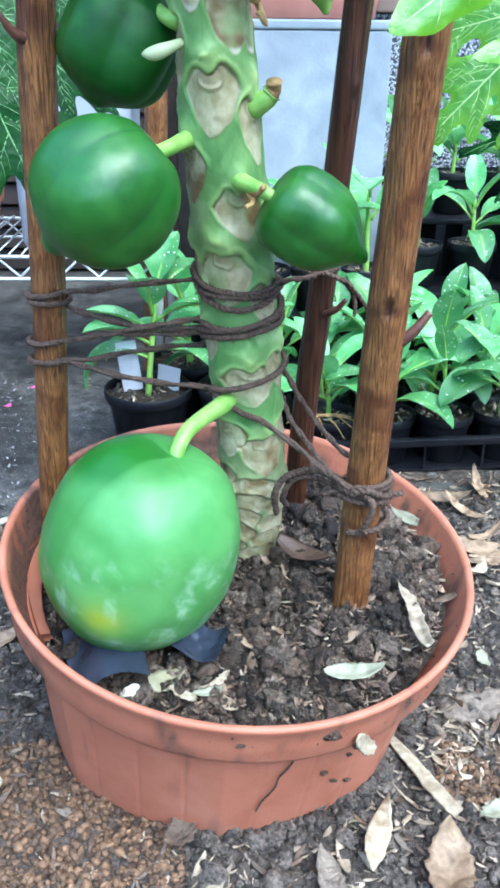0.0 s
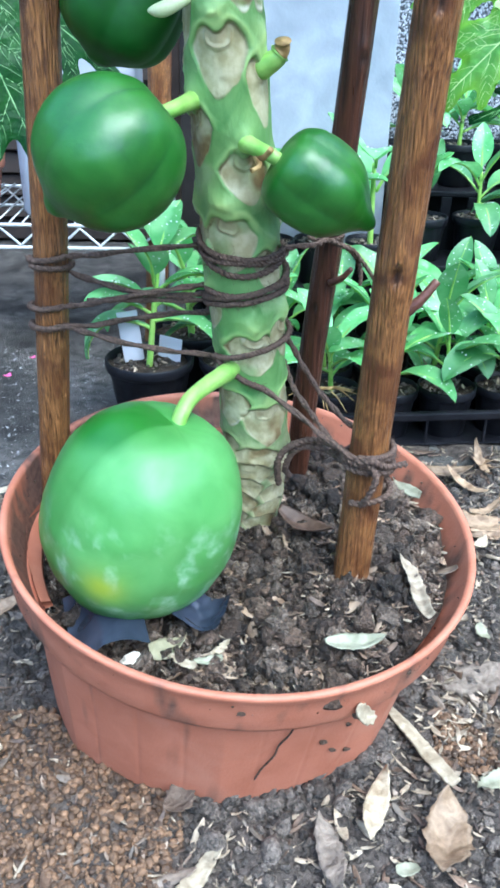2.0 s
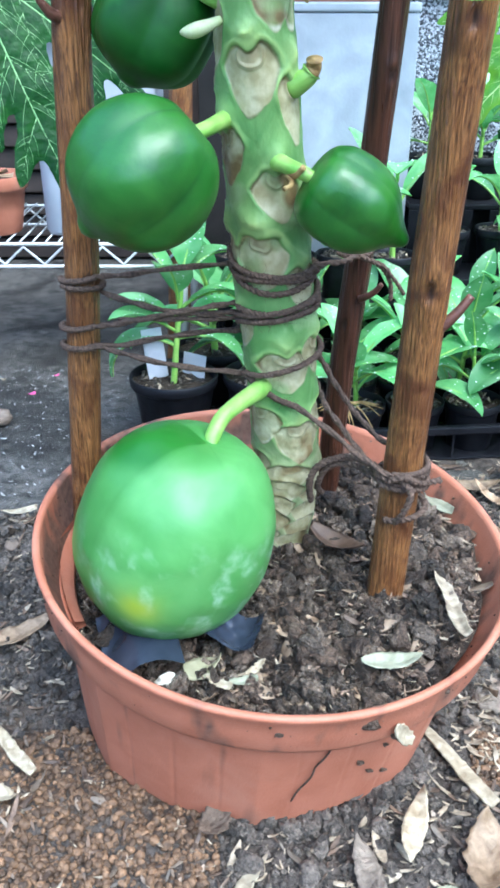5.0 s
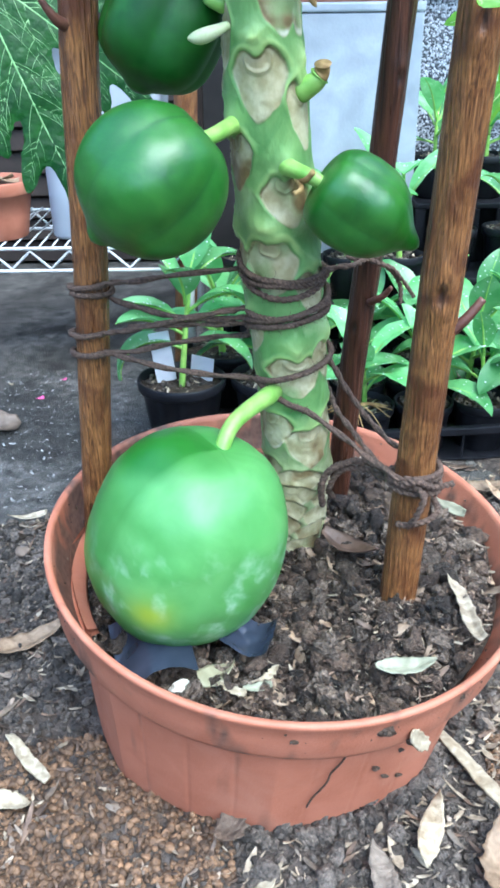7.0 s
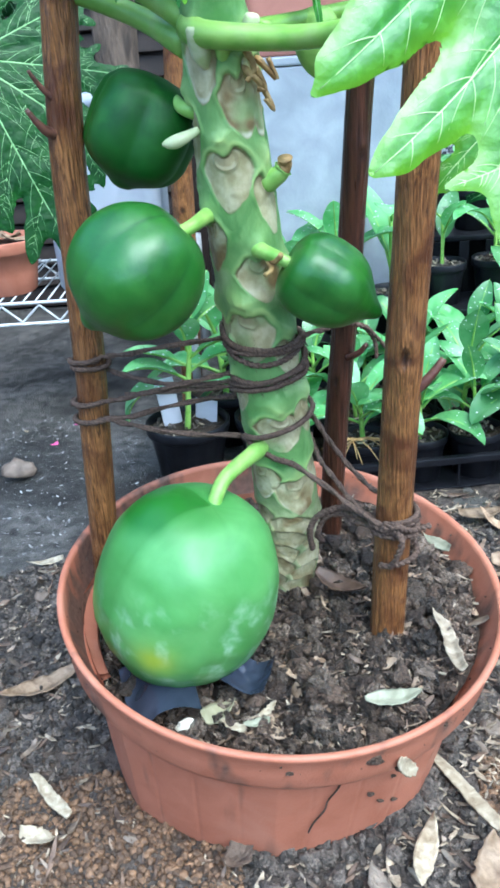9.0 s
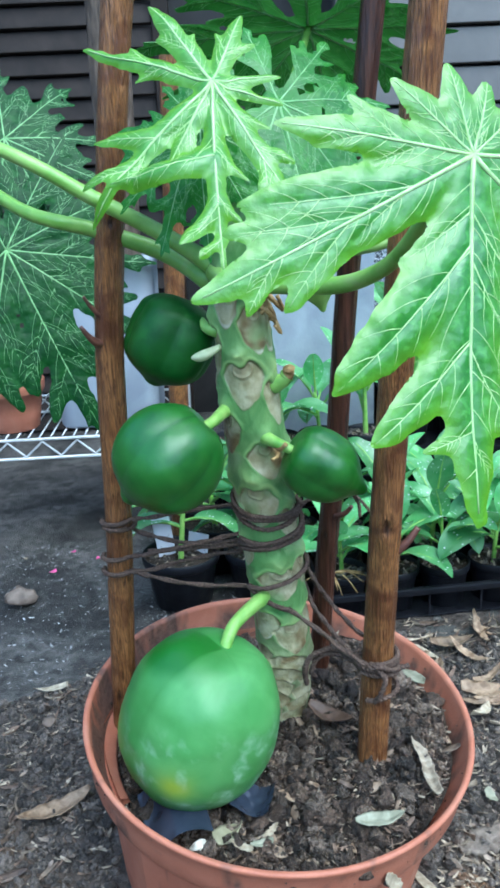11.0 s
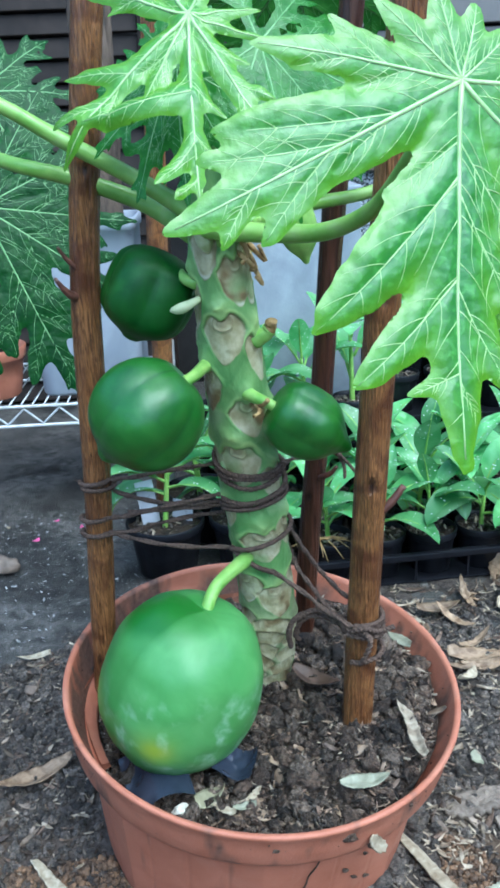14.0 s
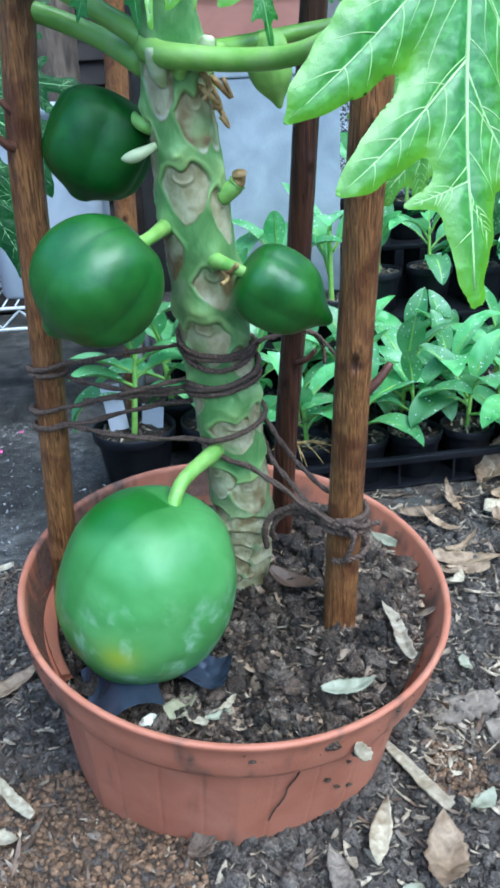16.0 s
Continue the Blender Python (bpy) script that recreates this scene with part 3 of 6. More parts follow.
for a, z, w, h, boss in SCARS:
    d = (th - radians(a - 90) + np.pi) % (2 * np.pi) - np.pi
    u, v = d * base_r / w + warp_u * 0.55, (zz - z) / h + warp_v * 0.55
    # widest near the shoulders, drawn in to a blunt foot
    wide = np.where(v > 0.35, 1 - 0.35 * (v - 0.35), 1 - 0.44 * (0.35 - v) ** 1.2)
    dip = 0.30 * boss * np.exp(-((u / 0.30) ** 2)) * (v > 0)
    q = (np.abs(u / np.maximum(wide, 0.25)) ** 2.5 + np.abs(v + dip) ** 2.5) ** 0.4
    inside = np.clip((1.0 - q) / 0.09 + 0.5, 0, 1)
    scar = np.maximum(scar, inside)
    # a swollen cushion above the scar, pale at its tip, and a lip under its foot
    top = np.exp(-((u / 0.62) ** 2)) * np.exp(-(((v - 1.30) / 0.42) ** 2)) * boss
    tip = np.exp(-((u / 0.26) ** 2 + ((v - 1.22) / 0.24) ** 2)) * boss
    lip = np.exp(-(((q - 1.14) / 0.13) ** 2)) * (1 - inside) * np.clip(0.55 + 0.45 * v, 0.12, 1)
    shelf = np.exp(-(((q - 0.90) / 0.10) ** 2)) * np.clip(-v, 0, 1)
    ridge = np.maximum(ridge * (1 - inside), np.maximum(0.70 * lip * np.clip(v + 0.3, 0, 1) + 1.0 * tip, 0.50 * top) * (1 - inside))
    cream = np.maximum(cream * (1 - 0.8 * inside), shelf)
    rimline = np.maximum(rimline * (1 - 0.8 * inside), np.exp(-(((q - 0.99) / 0.05) ** 2)) * np.where(v > 0.2, 1.0, 0.55))
    relief = relief * (1 - 0.9 * inside) - 0.0023 * inside * np.clip(0.55 + 0.45 * v, 0.1, 1) + 0.0011 * inside * np.clip(-v, 0, 1)
    relief = relief + (0.0030 * top + 0.0016 * tip + 0.0010 * lip) * (1 - inside) * min(1.2, h / 0.022)
    # the old bud mark, a ringed boss at the head of the scar
    e = np.sqrt((u / 0.36) ** 2 + ((v - 0.62) / 0.30) ** 2)
    relief = relief + (0.0013 * np.exp(-(((e - 1) / 0.22) ** 2)) + 0.0012 * np.exp(-((e / 0.7) ** 2))) * inside * boss
    rimline = np.maximum(rimline, 0.75 * np.exp(-(((e - 1.05) / 0.13) ** 2)) * (v < 0.75) * inside * boss)
    blotch = np.maximum(blotch, np.exp(-(e**2)) * inside * boss)
rough_skin = fractal(pts, 40, 21, 3).reshape(zz.shape)
relief = relief + 0.0008 * rough_skin + (0.0020 * fractal(pts, 17, 25, 2)).reshape(zz.shape) + 0.0006 * fractal(pts, 170, 29, 2).reshape(zz.shape) * np.clip(scar + (0.34 - zz) / 0.15, 0, 1)
rad = base_r + relief
axis = stem_axis(zz)
surf = axis + np.stack([rad * np.cos(th), rad * np.sin(th), 0 * rad], -1)
papaya = thing("papaya_tree", (0.0, 0.765, 0.15), "young papaya tree with scarred green stem and fruit", "papaya tree")
trunk = part("trunk", grid(surf, wrap=True), TRUNK, papaya, "green stem with tan leaf scars")
attribute(trunk, "scar", scar.ravel() * np.clip(0.85 + 0.5 * fractal(pts, 30, 31, 2), 0.45, 1))
attribute(trunk, "ridge", ridge.ravel() * np.clip(0.75 + 0.5 * fractal(pts, 35, 35, 2), 0.2, 1))
attribute(trunk, "cream", cream.ravel() * np.clip(0.35 + 1.3 * fractal(pts, 45, 36, 2), 0, 1))
attribute(trunk, "rimline", rimline.ravel() * np.clip(0.65 + 0.9 * fractal(pts, 60, 37, 2), 0, 1))
attribute(trunk, "stain", np.clip(blotch.ravel() * 0.5 + scar.ravel() * np.clip(1.6 * fractal(pts, 48, 39, 3) - 0.25, 0, 1), 0, 1))
attribute(trunk, "old", np.clip((0.33 - zz.ravel()) / 0.13 + 0.25 * fractal(pts, 25, 33, 2), 0, 0.85))


def on_stem(a, z, out=0.0):
    d = radians(a - 90)
    c = stem_axis(z)
    r = float(stem_radius(z)) + out
    return c + np.array((r * math.cos(d), r * math.sin(d), 0))


# ---- fruit ----
def fruit_shape(center, axis_dir, half, radius, profile, lobes=5, lobe=0.03, twist=0.0, seed=1, bend=0.0, nu=90, nv=120, dimple=0.0):
    """A lobed fruit; profile gives the radius from the stalk (t = -1) to the blossom end (t = 1)."""
    d = Vector(axis_dir).normalized()
    rot = np.array(Vector((0, 0, -1)).rotation_difference(d).to_matrix())
    t = -np.cos(np.linspace(0, np.pi, nu))
    a = np.linspace(0, 2 * np.pi, nv, endpoint=False)
    r = np.interp(t, [p[0] for p in profile], [p[1] for p in profile])
    k = np.ones(7) / 7
    r = np.convolve(np.pad(r, 3, mode="edge"), k, "valid")
    r[0] = r[-1] = 0.0
    ribs = 1 + lobe * (1 - np.abs(t[:, None]) ** 4) * (np.abs(np.cos((a[None] + twist) * lobes / 2)) ** 1.25 - 0.55)
    rr = radius * r[:, None] * ribs
    sunk = dimple * np.exp(-((rr / (0.30 * radius)) ** 2)) * (t[:, None] < 0)
    p = np.stack([rr * np.cos(a), rr * np.sin(a), -half * t[:, None] - sunk + 0 * a], -1)
    q = p.reshape(-1, 3)
    q = q * (1 + 0.018 * fractal(q, 22, seed, 2) + 0.004 * fractal(q, 75, seed + 3, 2))[:, None]
    q[:, 0] += bend * (q[:, 2] / half) ** 2 * radius
    w = q @ rot.T + np.array(center)
    seam = np.exp(-((np.abs(np.cos((a[None] + twist) * lobes / 2)) / 0.10) ** 2)) * np.clip(1.1 - 0.5 * (t[:, None] + 1), 0, 1)
    return grid(w.reshape(nu, nv, 3), wrap=True), w, np.repeat(t, nv), seam.ravel() * np.clip(0.7 + 0.8 * fractal(w, 30, seed + 8, 2), 0, 1)


PLUMP = [(-1, 0), (-0.985, 0.20), (-0.95, 0.37), (-0.87, 0.575), (-0.72, 0.765), (-0.5, 0.915), (-0.2, 0.99), (0.1, 1.0), (0.4, 0.925), (0.65, 0.765), (0.82, 0.565), (0.93, 0.36), (1, 0)]
BALL = [(t_, max(max(0.0, 1 - ((t_ + 0.07) / 0.93) ** 2) ** 0.48, 0.2 * max(0.0, 1 - max(0.0, (t_ - 0.78) / 0.22) ** 4) if t_ > 0.6 else 0.0)) for t_ in np.linspace(-1, 1, 61)]
PEAR = [(-1, 0), (-0.97, 0.45), (-0.87, 0.80), (-0.65, 0.98), (-0.3, 1.02), (0.05, 0.98), (0.33, 0.84), (0.53, 0.61), (0.66, 0.42), (0.76, 0.29), (0.86, 0.21), (0.96, 0.13), (1, 0)]
NUB = [(-1, 0), (-0.985, 0.28), (-0.95, 0.47), (-0.86, 0.71), (-0.65, 0.92), (-0.25, 1.0), (0.1, 0.99), (0.4, 0.945), (0.6, 0.82), (0.74, 0.63), (0.82, 0.43), (0.88, 0.28), (0.94, 0.21), (0.98, 0.15), (1, 0)]

shape, w, t, seam = fruit_shape((-0.109, 0.645, 0.245), (-0.33, 0.05, -0.94), 0.0995, 0.0838, PLUMP, 5, 0.034, 0.5, 3, dimple=0.006)
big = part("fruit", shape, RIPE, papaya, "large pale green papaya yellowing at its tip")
ang = np.tile(np.linspace(0, 2 * np.pi, 120, endpoint=False), 90)
groove = np.clip(1 - np.abs(np.cos((ang + 0.5) * 2.5)) * 3.0, 0, 1)
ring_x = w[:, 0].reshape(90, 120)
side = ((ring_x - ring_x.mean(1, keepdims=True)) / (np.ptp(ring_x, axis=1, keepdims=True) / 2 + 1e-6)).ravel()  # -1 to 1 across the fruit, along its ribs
yellow_at = w[np.argmin(np.linalg.norm(w - np.array((-0.133, 0.566, 0.227)), axis=1))]
yd = np.linalg.norm(w - yellow_at, axis=1)
attribute(big, "yellow", np.clip(np.exp(-((yd / 0.0165) ** 2)) * 1.1 + 0.9 * np.exp(-(((w[:, 0] - w[:, 0].min()) / 0.006) ** 2)) * np.exp(-(((w[:, 2] - 0.25) / 0.035) ** 2)), 0, 1) * np.clip(0.85 + 0.4 * fractal(w, 60, 5, 2), 0.4, 1))
attribute(big, "waxy", np.clip(1.3 - np.abs(w[:, 2] - 0.220) / 0.065, 0, 1) * np.clip(0.30 + 1.5 * fractal(w, 70, 9, 3) + 0.5 * fractal(w * (1, 1, 0.3), 40, 10, 2), 0, 1))
# Darker green on the left side, towards the bottom, at the crown and in grooves.
attribute(big, "darker_green", np.clip((-0.71 - side) / 0.13 + 0.25 * fractal(w, 20, 7, 2), 0, 0.45) + 0.85 * np.clip((t - 0.40) / 0.42 + 0.35 * fractal(w, 22, 14, 2), 0, 1) + 0.55 * np.clip((w[:, 2] - 0.322) / 0.010 + 0.4 * fractal(w, 30, 8, 2), 0, 1) + 0.22 * groove * np.clip(0.35 - t, 0, 1) * np.clip(0.7 + 0.6 * fractal(w, 25, 12, 2), 0, 1))
shape, _, _, seam = fruit_shape((-0.123, 0.645, 0.539), (-0.74, -0.12, -0.64), 0.0572, 0.0530, BALL, 5, 0.085, 0.3, 5, dimple=0.004)
attribute(part("fruit", shape, FRUIT, papaya, "round green papaya with short blossom nub"), "groove", seam)
shape, _, _, seam = fruit_shape((0.0355, 0.663, 0.5140), (0.83, -0.02, -0.54), 0.0460, 0.0350, PEAR, 5, 0.085, 0.0, 7, dimple=0.003)
attribute(part("fruit", shape, FRUIT, papaya, "small pointed green papaya"), "groove", seam)
shape, _, _, seam = fruit_shape((-0.116, 0.731, 0.636), (-0.45, -0.10, -0.85), 0.0475, 0.0455, NUB, 5, 0.12, 0.9, 9)
attribute(part("fruit", shape, DARKFRUIT, papaya, "dark green ribbed papaya"), "groove", seam)
shape, _, _, seam = fruit_shape((0.035, 0.735, 0.690), (0.25, 0.0, -1.0), 0.032, 0.019, PEAR, 5, 0.05, 0.2, 11)
attribute(part("fruit", shape, STEMGREEN, papaya, "tiny young papaya below the crown"), "groove", seam)


def stalk(points, r0, r1, mat=STEMGREEN, name="fruit_stalk", count=24, flare=0.35):
    line = smooth_line(points, count)
    s = np.linspace(0, 1, count)
    rad = np.interp(s, [0, 1], [r0, r1]) * np.clip(0.15 + s / 0.30, 0, 1) * (1 + (flare + 0.10) * np.exp(-((s / 0.30) ** 2)) + flare * np.exp(-(((1 - s) / 0.10) ** 2)))
    return part(name, tube(line, rad, 14), mat, papaya)


stalk([on_stem(-24, 0.352, -0.014), on_stem(-30, 0.354, 0.008), (-0.066, 0.666, 0.345), (-0.0775, 0.647, 0.326), (-0.080, 0.643, 0.308)], 0.0070, 0.0063)
stalk([on_stem(-52, 0.576, -0.012), on_stem(-54, 0.574, 0.003), (-0.074, 0.664, 0.571), (-0.086, 0.651, 0.567)], 0.0066, 0.0052)
stalk([on_stem(12, 0.547, -0.012), on_stem(18, 0.545, 0.003), (-0.006, 0.664, 0.540), (0.004, 0.663, 0.534)], 0.0068, 0.0046)
stalk([on_stem(-80, 0.652, -0.012), on_stem(-86, 0.656, 0.004), (-0.090, 0.728, 0.668)], 0.006, 0.0045)
stalk([on_stem(54, 0.592, -0.013), on_stem(62, 0.602, 0.008), on_stem(64, 0.607, 0.013)], 0.0085, 0.006)
stalk([on_stem(64, 0.606, 0.011), on_stem(65, 0.610, 0.015), on_stem(63, 0.615, 0.016)], 0.0058, 0.0046, WITHER, "broken_tip")
part("flower_bud", tube(smooth_line([on_stem(-52, 0.640, 0.0), (-0.075, 0.675, 0.636), (-0.084, 0.673, 0.633), (-0.093, 0.672, 0.632)], 16), 0.0048 * np.array([0.6, 0.7, 0.75, 0.8, 0.86, 0.93, 1, 1.05, 1.08, 1.08, 1.05, 0.98, 0.88, 0.72, 0.5, 0.2]), 14), CREAM, papaya, "pale cream flower bud")
stalk([on_stem(24, 0.544, 0.004), (-0.012, 0.664, 0.538), (-0.006, 0.657, 0.545)], 0.003, 0.0018, WITHER, "withered_flower", 12)
stalk([on_stem(22, 0.541, 0.004), (-0.014, 0.662, 0.533), (-0.020, 0.655, 0.530)], 0.0025, 0.0014, WITHER, "withered_flower", 12)
for k, (a, z) in enumerate(((40, 0.695), (52, 0.684), (60, 0.672), (35, 0.684), (66, 0.69))):
    p = on_stem(a, z, 0.002)
    stalk([p, p + np.array((0.005, -0.006, -0.005)), p + np.array((0.008 + 0.002 * k, -0.007, -0.014 - 0.003 * (k % 3))), p + np.array((0.002 + 0.002 * k, -0.008, -0.022 + 0.005 * k))], 0.0028, 0.0014, WITHER, "withered_flower", 14)
for a, z, l, wide_, mat in ((-21, 0.697, 0.026, 1.05, CREAM), (10, 0.697, 0.024, 0.8, STEMGREEN), (48, 0.702, 0.026, 0.9, CREAM), (78, 0.700, 0.022, 0.8, STEMGREEN)):
    p = on_stem(a, z, 0.002)
    d = np.array((math.cos(radians(a - 90)), math.sin(radians(a - 90)), 0))
    line = smooth_line([p - d * 0.006 + np.array((0, 0, -l * 0.5)), p + d * 0.002, p + d * 0.007 + np.array((0, 0, l * 0.35)), p + d * 0.009 + np.array((0, 0, l * 0.6))], 14)
    part("stalk_base", tube(line, np.array([0.35, 0.6, 0.8, 0.95, 1, 1, 1, 0.98, 0.96, 0.94, 0.92, 0.90, 0.84, 0.62]) * 0.0075 * wide_, 12), mat, papaya, "pale stub of a shed leaf stalk")

# ---- papaya leaves ----
def papaya_leaf(name, hub, normal, lobes, droop, mat, parent, label, seed=0, wave=0.006, fold=0.0028, wide=1.0, curl=0.005, cell=0.0032, vein=1.0, side_size=1.0):
    """A palmate leaf whose lobes carry side lobes. lobes: (direction in degrees, length[, more droop[, side lobes[, half width]]]) in the leaf's
    plane, 90 pointing up; a side lobe is (direction of its tip from the hub, distance, share of the midrib where it leaves)."""
    nrm = Vector(normal).normalized()
    ex = Vector((0, 0, 1)).cross(nrm).normalized()
    ey = nrm.cross(ex)
    rot = np.array(Matrix((ex, ey, nrm)).transposed())
    big_r = max(q[1] for q in lobes)
    joint = 0.032 * big_r
    rnd = np.random.default_rng(seed + 100)
    spines = []

    def spine(start, angle, length, width, bow, main, lobe):
        spines.append((np.array(start), radians(angle), length, width, bow, main, lobe))
        return spines[-1]

    def along(sp, f):
        c, t = math.cos(sp[1]), math.sin(sp[1])
        off = sp[4] * sp[2] * f * f
        return sp[0] + np.array((c, t)) * sp[2] * f + np.array((-t, c)) * off

    for k, q in enumerate(lobes):
        a, l = q[0], q[1]
        mid = spine((0, 0), a, l, (q[4] if len(q) > 4 else 0.112 * l * wide), rnd.uniform(-0.06, 0.06), True, k)
        for tip_a, tip_r, f in q[3] if len(q) > 3 else ():
            o = along(mid, f)
            d = tip_r * np.array((math.cos(radians(tip_a)), math.sin(radians(tip_a)))) - o
            right = -1 if (tip_a - a + 180) % 360 > 180 else 1
            spine(o, math.degrees(math.atan2(d[1], d[0])) + right * 5, math.hypot(*d), 0.235 * math.hypot(*d) * wide, -right * 0.09, False, k)
        for side in (-1, 1) if len(q) < 4 else ():
            for f, ln, opened in ((0.34, 0.42, 42), (0.58, 0.27, 44), (0.80, 0.12, 36)):
                f, ln = f + rnd.uniform(-0.08, 0.08), ln * side_size * rnd.uniform(0.8, 1.15)
                spine(along(mid, f), a + side * (opened + rnd.uniform(-6, 6)), l * ln, 0.25 * l * ln * wide, -side * rnd.uniform(0.0, 0.14), False, k)

    def local(sp, x, y):
        c, t = math.cos(sp[1]), math.sin(sp[1])
        u, v = (x - sp[0][0]) * c + (y - sp[0][1]) * t, -(x - sp[0][0]) * t + (y - sp[0][1]) * c
        f = np.clip(u / sp[2], 0, 1)
        return u, v - sp[4] * sp[2] * f * f, f

    def field(x, y):
        """Distance outside the leaf's outline, and for each lobe on its own."""
        single_d = [np.full(x.shape, 9.0) for _ in lobes]
        for sp in spines:
            u, v, f = local(sp, x, y)
            half = sp[3] * ((0.42 + 0.58 * np.sin(np.pi / 2 * np.clip(f / 0.5, 0, 1))) if sp[5] else (0.8 + 0.45 * f)) * (1 - f) ** (0.55 if sp[5] else 0.62)
            d = np.hypot(u - f * sp[2], v) - half
            o = single_d[sp[6]]
            h = np.clip(0.5 + 0.5 * (o - d) / joint, 0, 1)
            single_d[sp[6]] = o + (d - o) * h - joint * h * (1 - h)
        out = np.hypot(x, y) - 0.10 * big_r
        for d in single_d:
            h = np.clip(0.5 + 0.5 * (out - d) / (0.5 * joint), 0, 1)
            out = out + (d - out) * h - 0.5 * joint * h * (1 - h)
        p = np.stack([x.ravel(), y.ravel(), 0 * x.ravel()], -1)
        return out + (0.0016 * fractal(p, 75, seed + 40, 2)).reshape(x.shape), single_d

    def height(x, y, out, single_d):
        r = np.hypot(x, y) / big_r
        near_vein = np.full(x.shape, 9.0)
        for sp in spines:
            u, v, f = local(sp, x, y)
            near_vein = np.minimum(near_vein, np.hypot(u - f * sp[2], v) * (1.0 if sp[5] else 1.3))
        w = [np.exp(-np.clip(d, -0.05, 0.2) / 0.012) for d in single_d]
        more = sum(wi * (q[2] if len(q) > 2 else 0.0) for wi, q in zip(w, lobes)) / sum(w)
        p = np.stack([x.ravel(), y.ravel(), 0 * x.ravel()], -1)
        inner = np.clip(near_vein / 0.010, 0, 1)
        z = -(droop + more) * r ** 2 + fold * (1 - np.exp(-near_vein / 0.006)) - curl * np.exp(np.minimum(out, 0) / 0.011)
        z = z + wave * (fractal(p, 16, seed, 2)).reshape(x.shape) * r + (0.0006 * fractal(p, 130, seed + 5, 1) + 0.0004 * fractal(p, 230, seed + 6, 1)).reshape(x.shape) * inner
        return z

    reach = big_r * 1.25
    g = np.arange(-reach, reach, cell)
    x, y = np.meshgrid(g, g, indexing="ij")
    out, _ = field(x, y)
    gx_, gy_ = np.gradient(out, cell)
    size = np.maximum(gx_**2 + gy_**2, 0.25)
    step = np.clip(np.where(out > 0, out, 0), 0, 1.4 * cell)
    used = out < 0
    corner = used[:-1, :-1] | used[1:, :-1] | used[:-1, 1:] | used[1:, 1:]
    px_, py_ = x - step * gx_ / size, y - step * gy_ / size
    number = np.arange(x.size).reshape(x.shape)
    i_, j_ = np.nonzero(corner)
    quads = np.stack([number[i_, j_], number[i_ + 1, j_], number[i_ + 1, j_ + 1], number[i_, j_ + 1]], -1)
    keep, back = np.unique(quads, return_inverse=True)
    fx, fy = px_.ravel()[keep], py_.ravel()[keep]
    fo, fs = field(fx, fy)
    z = height(fx, fy, fo, fs)
    place = lambda a_, b_, c_: np.stack([a_, b_, c_], -1) @ rot.T + np.array(hub)
    leaf = part(name, (place(fx, fy, z), back.reshape(-1, 4).tolist()), mat, parent, label)
    # Strongest at the outline, where the colour without sky sheen is painted.
    attribute(leaf, "margin_off_sheen", np.exp(np.minimum(fo, 0) / 0.010))
    lines = []
    for sp in spines:
        lines.append((np.array([along(sp, f) for f in np.linspace(0, 0.96, 14)]), (0.0018 if sp[5] else 0.0010) * (sp[2] / big_r) ** 0.3))
        for f in (0.10, 0.18, 0.27, 0.36, 0.46, 0.57, 0.68, 0.8) if sp[5] else (0.22, 0.38, 0.54, 0.70):
            for side in (-1, 1):
                o = along(sp, f + rnd.uniform(-0.05, 0.05))
                a = sp[1] + side * radians(46 + rnd.uniform(-9, 9))
                n_ = np.linspace(0, 1, 14)[:, None] * (0.24 if sp[5] else 0.30) * sp[2]
                lines.append((o + n_ * np.array((math.cos(a), math.sin(a))) - side * 0.3 * n_**2 / n_.max() * np.array((-math.sin(a), math.cos(a))), 0.00034))
    q = np.concatenate([l_[0] for l_ in lines])
    d, sd = field(q[:, 0], q[:, 1])
    spot = place(q[:, 0], q[:, 1], height(q[:, 0], q[:, 1], d, sd)).reshape(-1, 14, 3)
    shapes = []
    for (_, w), line, inside in zip(lines, spot, (d < -0.0015).reshape(-1, 14)):
        n_in = 14 if inside.all() else int(np.argmin(inside))
        if n_in > 3:
            shapes.append(tube(line[:n_in], w * vein * (1 - 0.72 * np.linspace(0, 1, n_in)) * big_r / 0.2, 5))
    part("vein", merged(*shapes), OLDVEIN if mat in (OLDLEAF, UNDERLEAF, MIDLEAF) else VEIN, leaf)
    return leaf


leaf_b = papaya_leaf("leaf", (0.0965, 0.402, 0.806), (0.29, -0.92, 0.27),
                     [(-100.5, 0.226, -0.011, [(-130, 0.174, 0.24), (-119, 0.190, 0.50), (-109, 0.184, 0.74), (-133, 0.082, 0.15), (-70, 0.115, 0.15), (-79, 0.150, 0.28), (-86, 0.186, 0.52), (-94, 0.196, 0.76)], 0.037),
                      (-158, 0.197, 0.012, [(-148, 0.152, 0.46), (-152, 0.095, 0.24), (-168, 0.162, 0.42), (-173, 0.150, 0.22), (-152, 0.172, 0.72)], 0.027),
                      (166, 0.126, 0.004, [(-178, 0.066, 0.26), (152, 0.085, 0.36), (173, 0.100, 0.52)], 0.019),
                      (133, 0.068, 0.006, [], 0.017), (98, 0.059, 0.018, [], 0.019), (64, 0.050, 0.022, [], 0.019), (33, 0.050, 0.015, [], 0.020),
                      (-4, 0.15, 0.01, [(14, 0.10, 0.3), (-18, 0.11, 0.3)], 0.024), (-47, 0.19, 0, [(-76, 0.108, 0.20), (-64, 0.150, 0.45), (-24, 0.13, 0.3), (-34, 0.165, 0.55)], 0.026)],
                     0.008, LEAF, papaya, "broad glossy light green lobed leaf", 1, cell=0.0018, wide=1.0, fold=0.0026, curl=0.006, wave=0.007, vein=0.95)
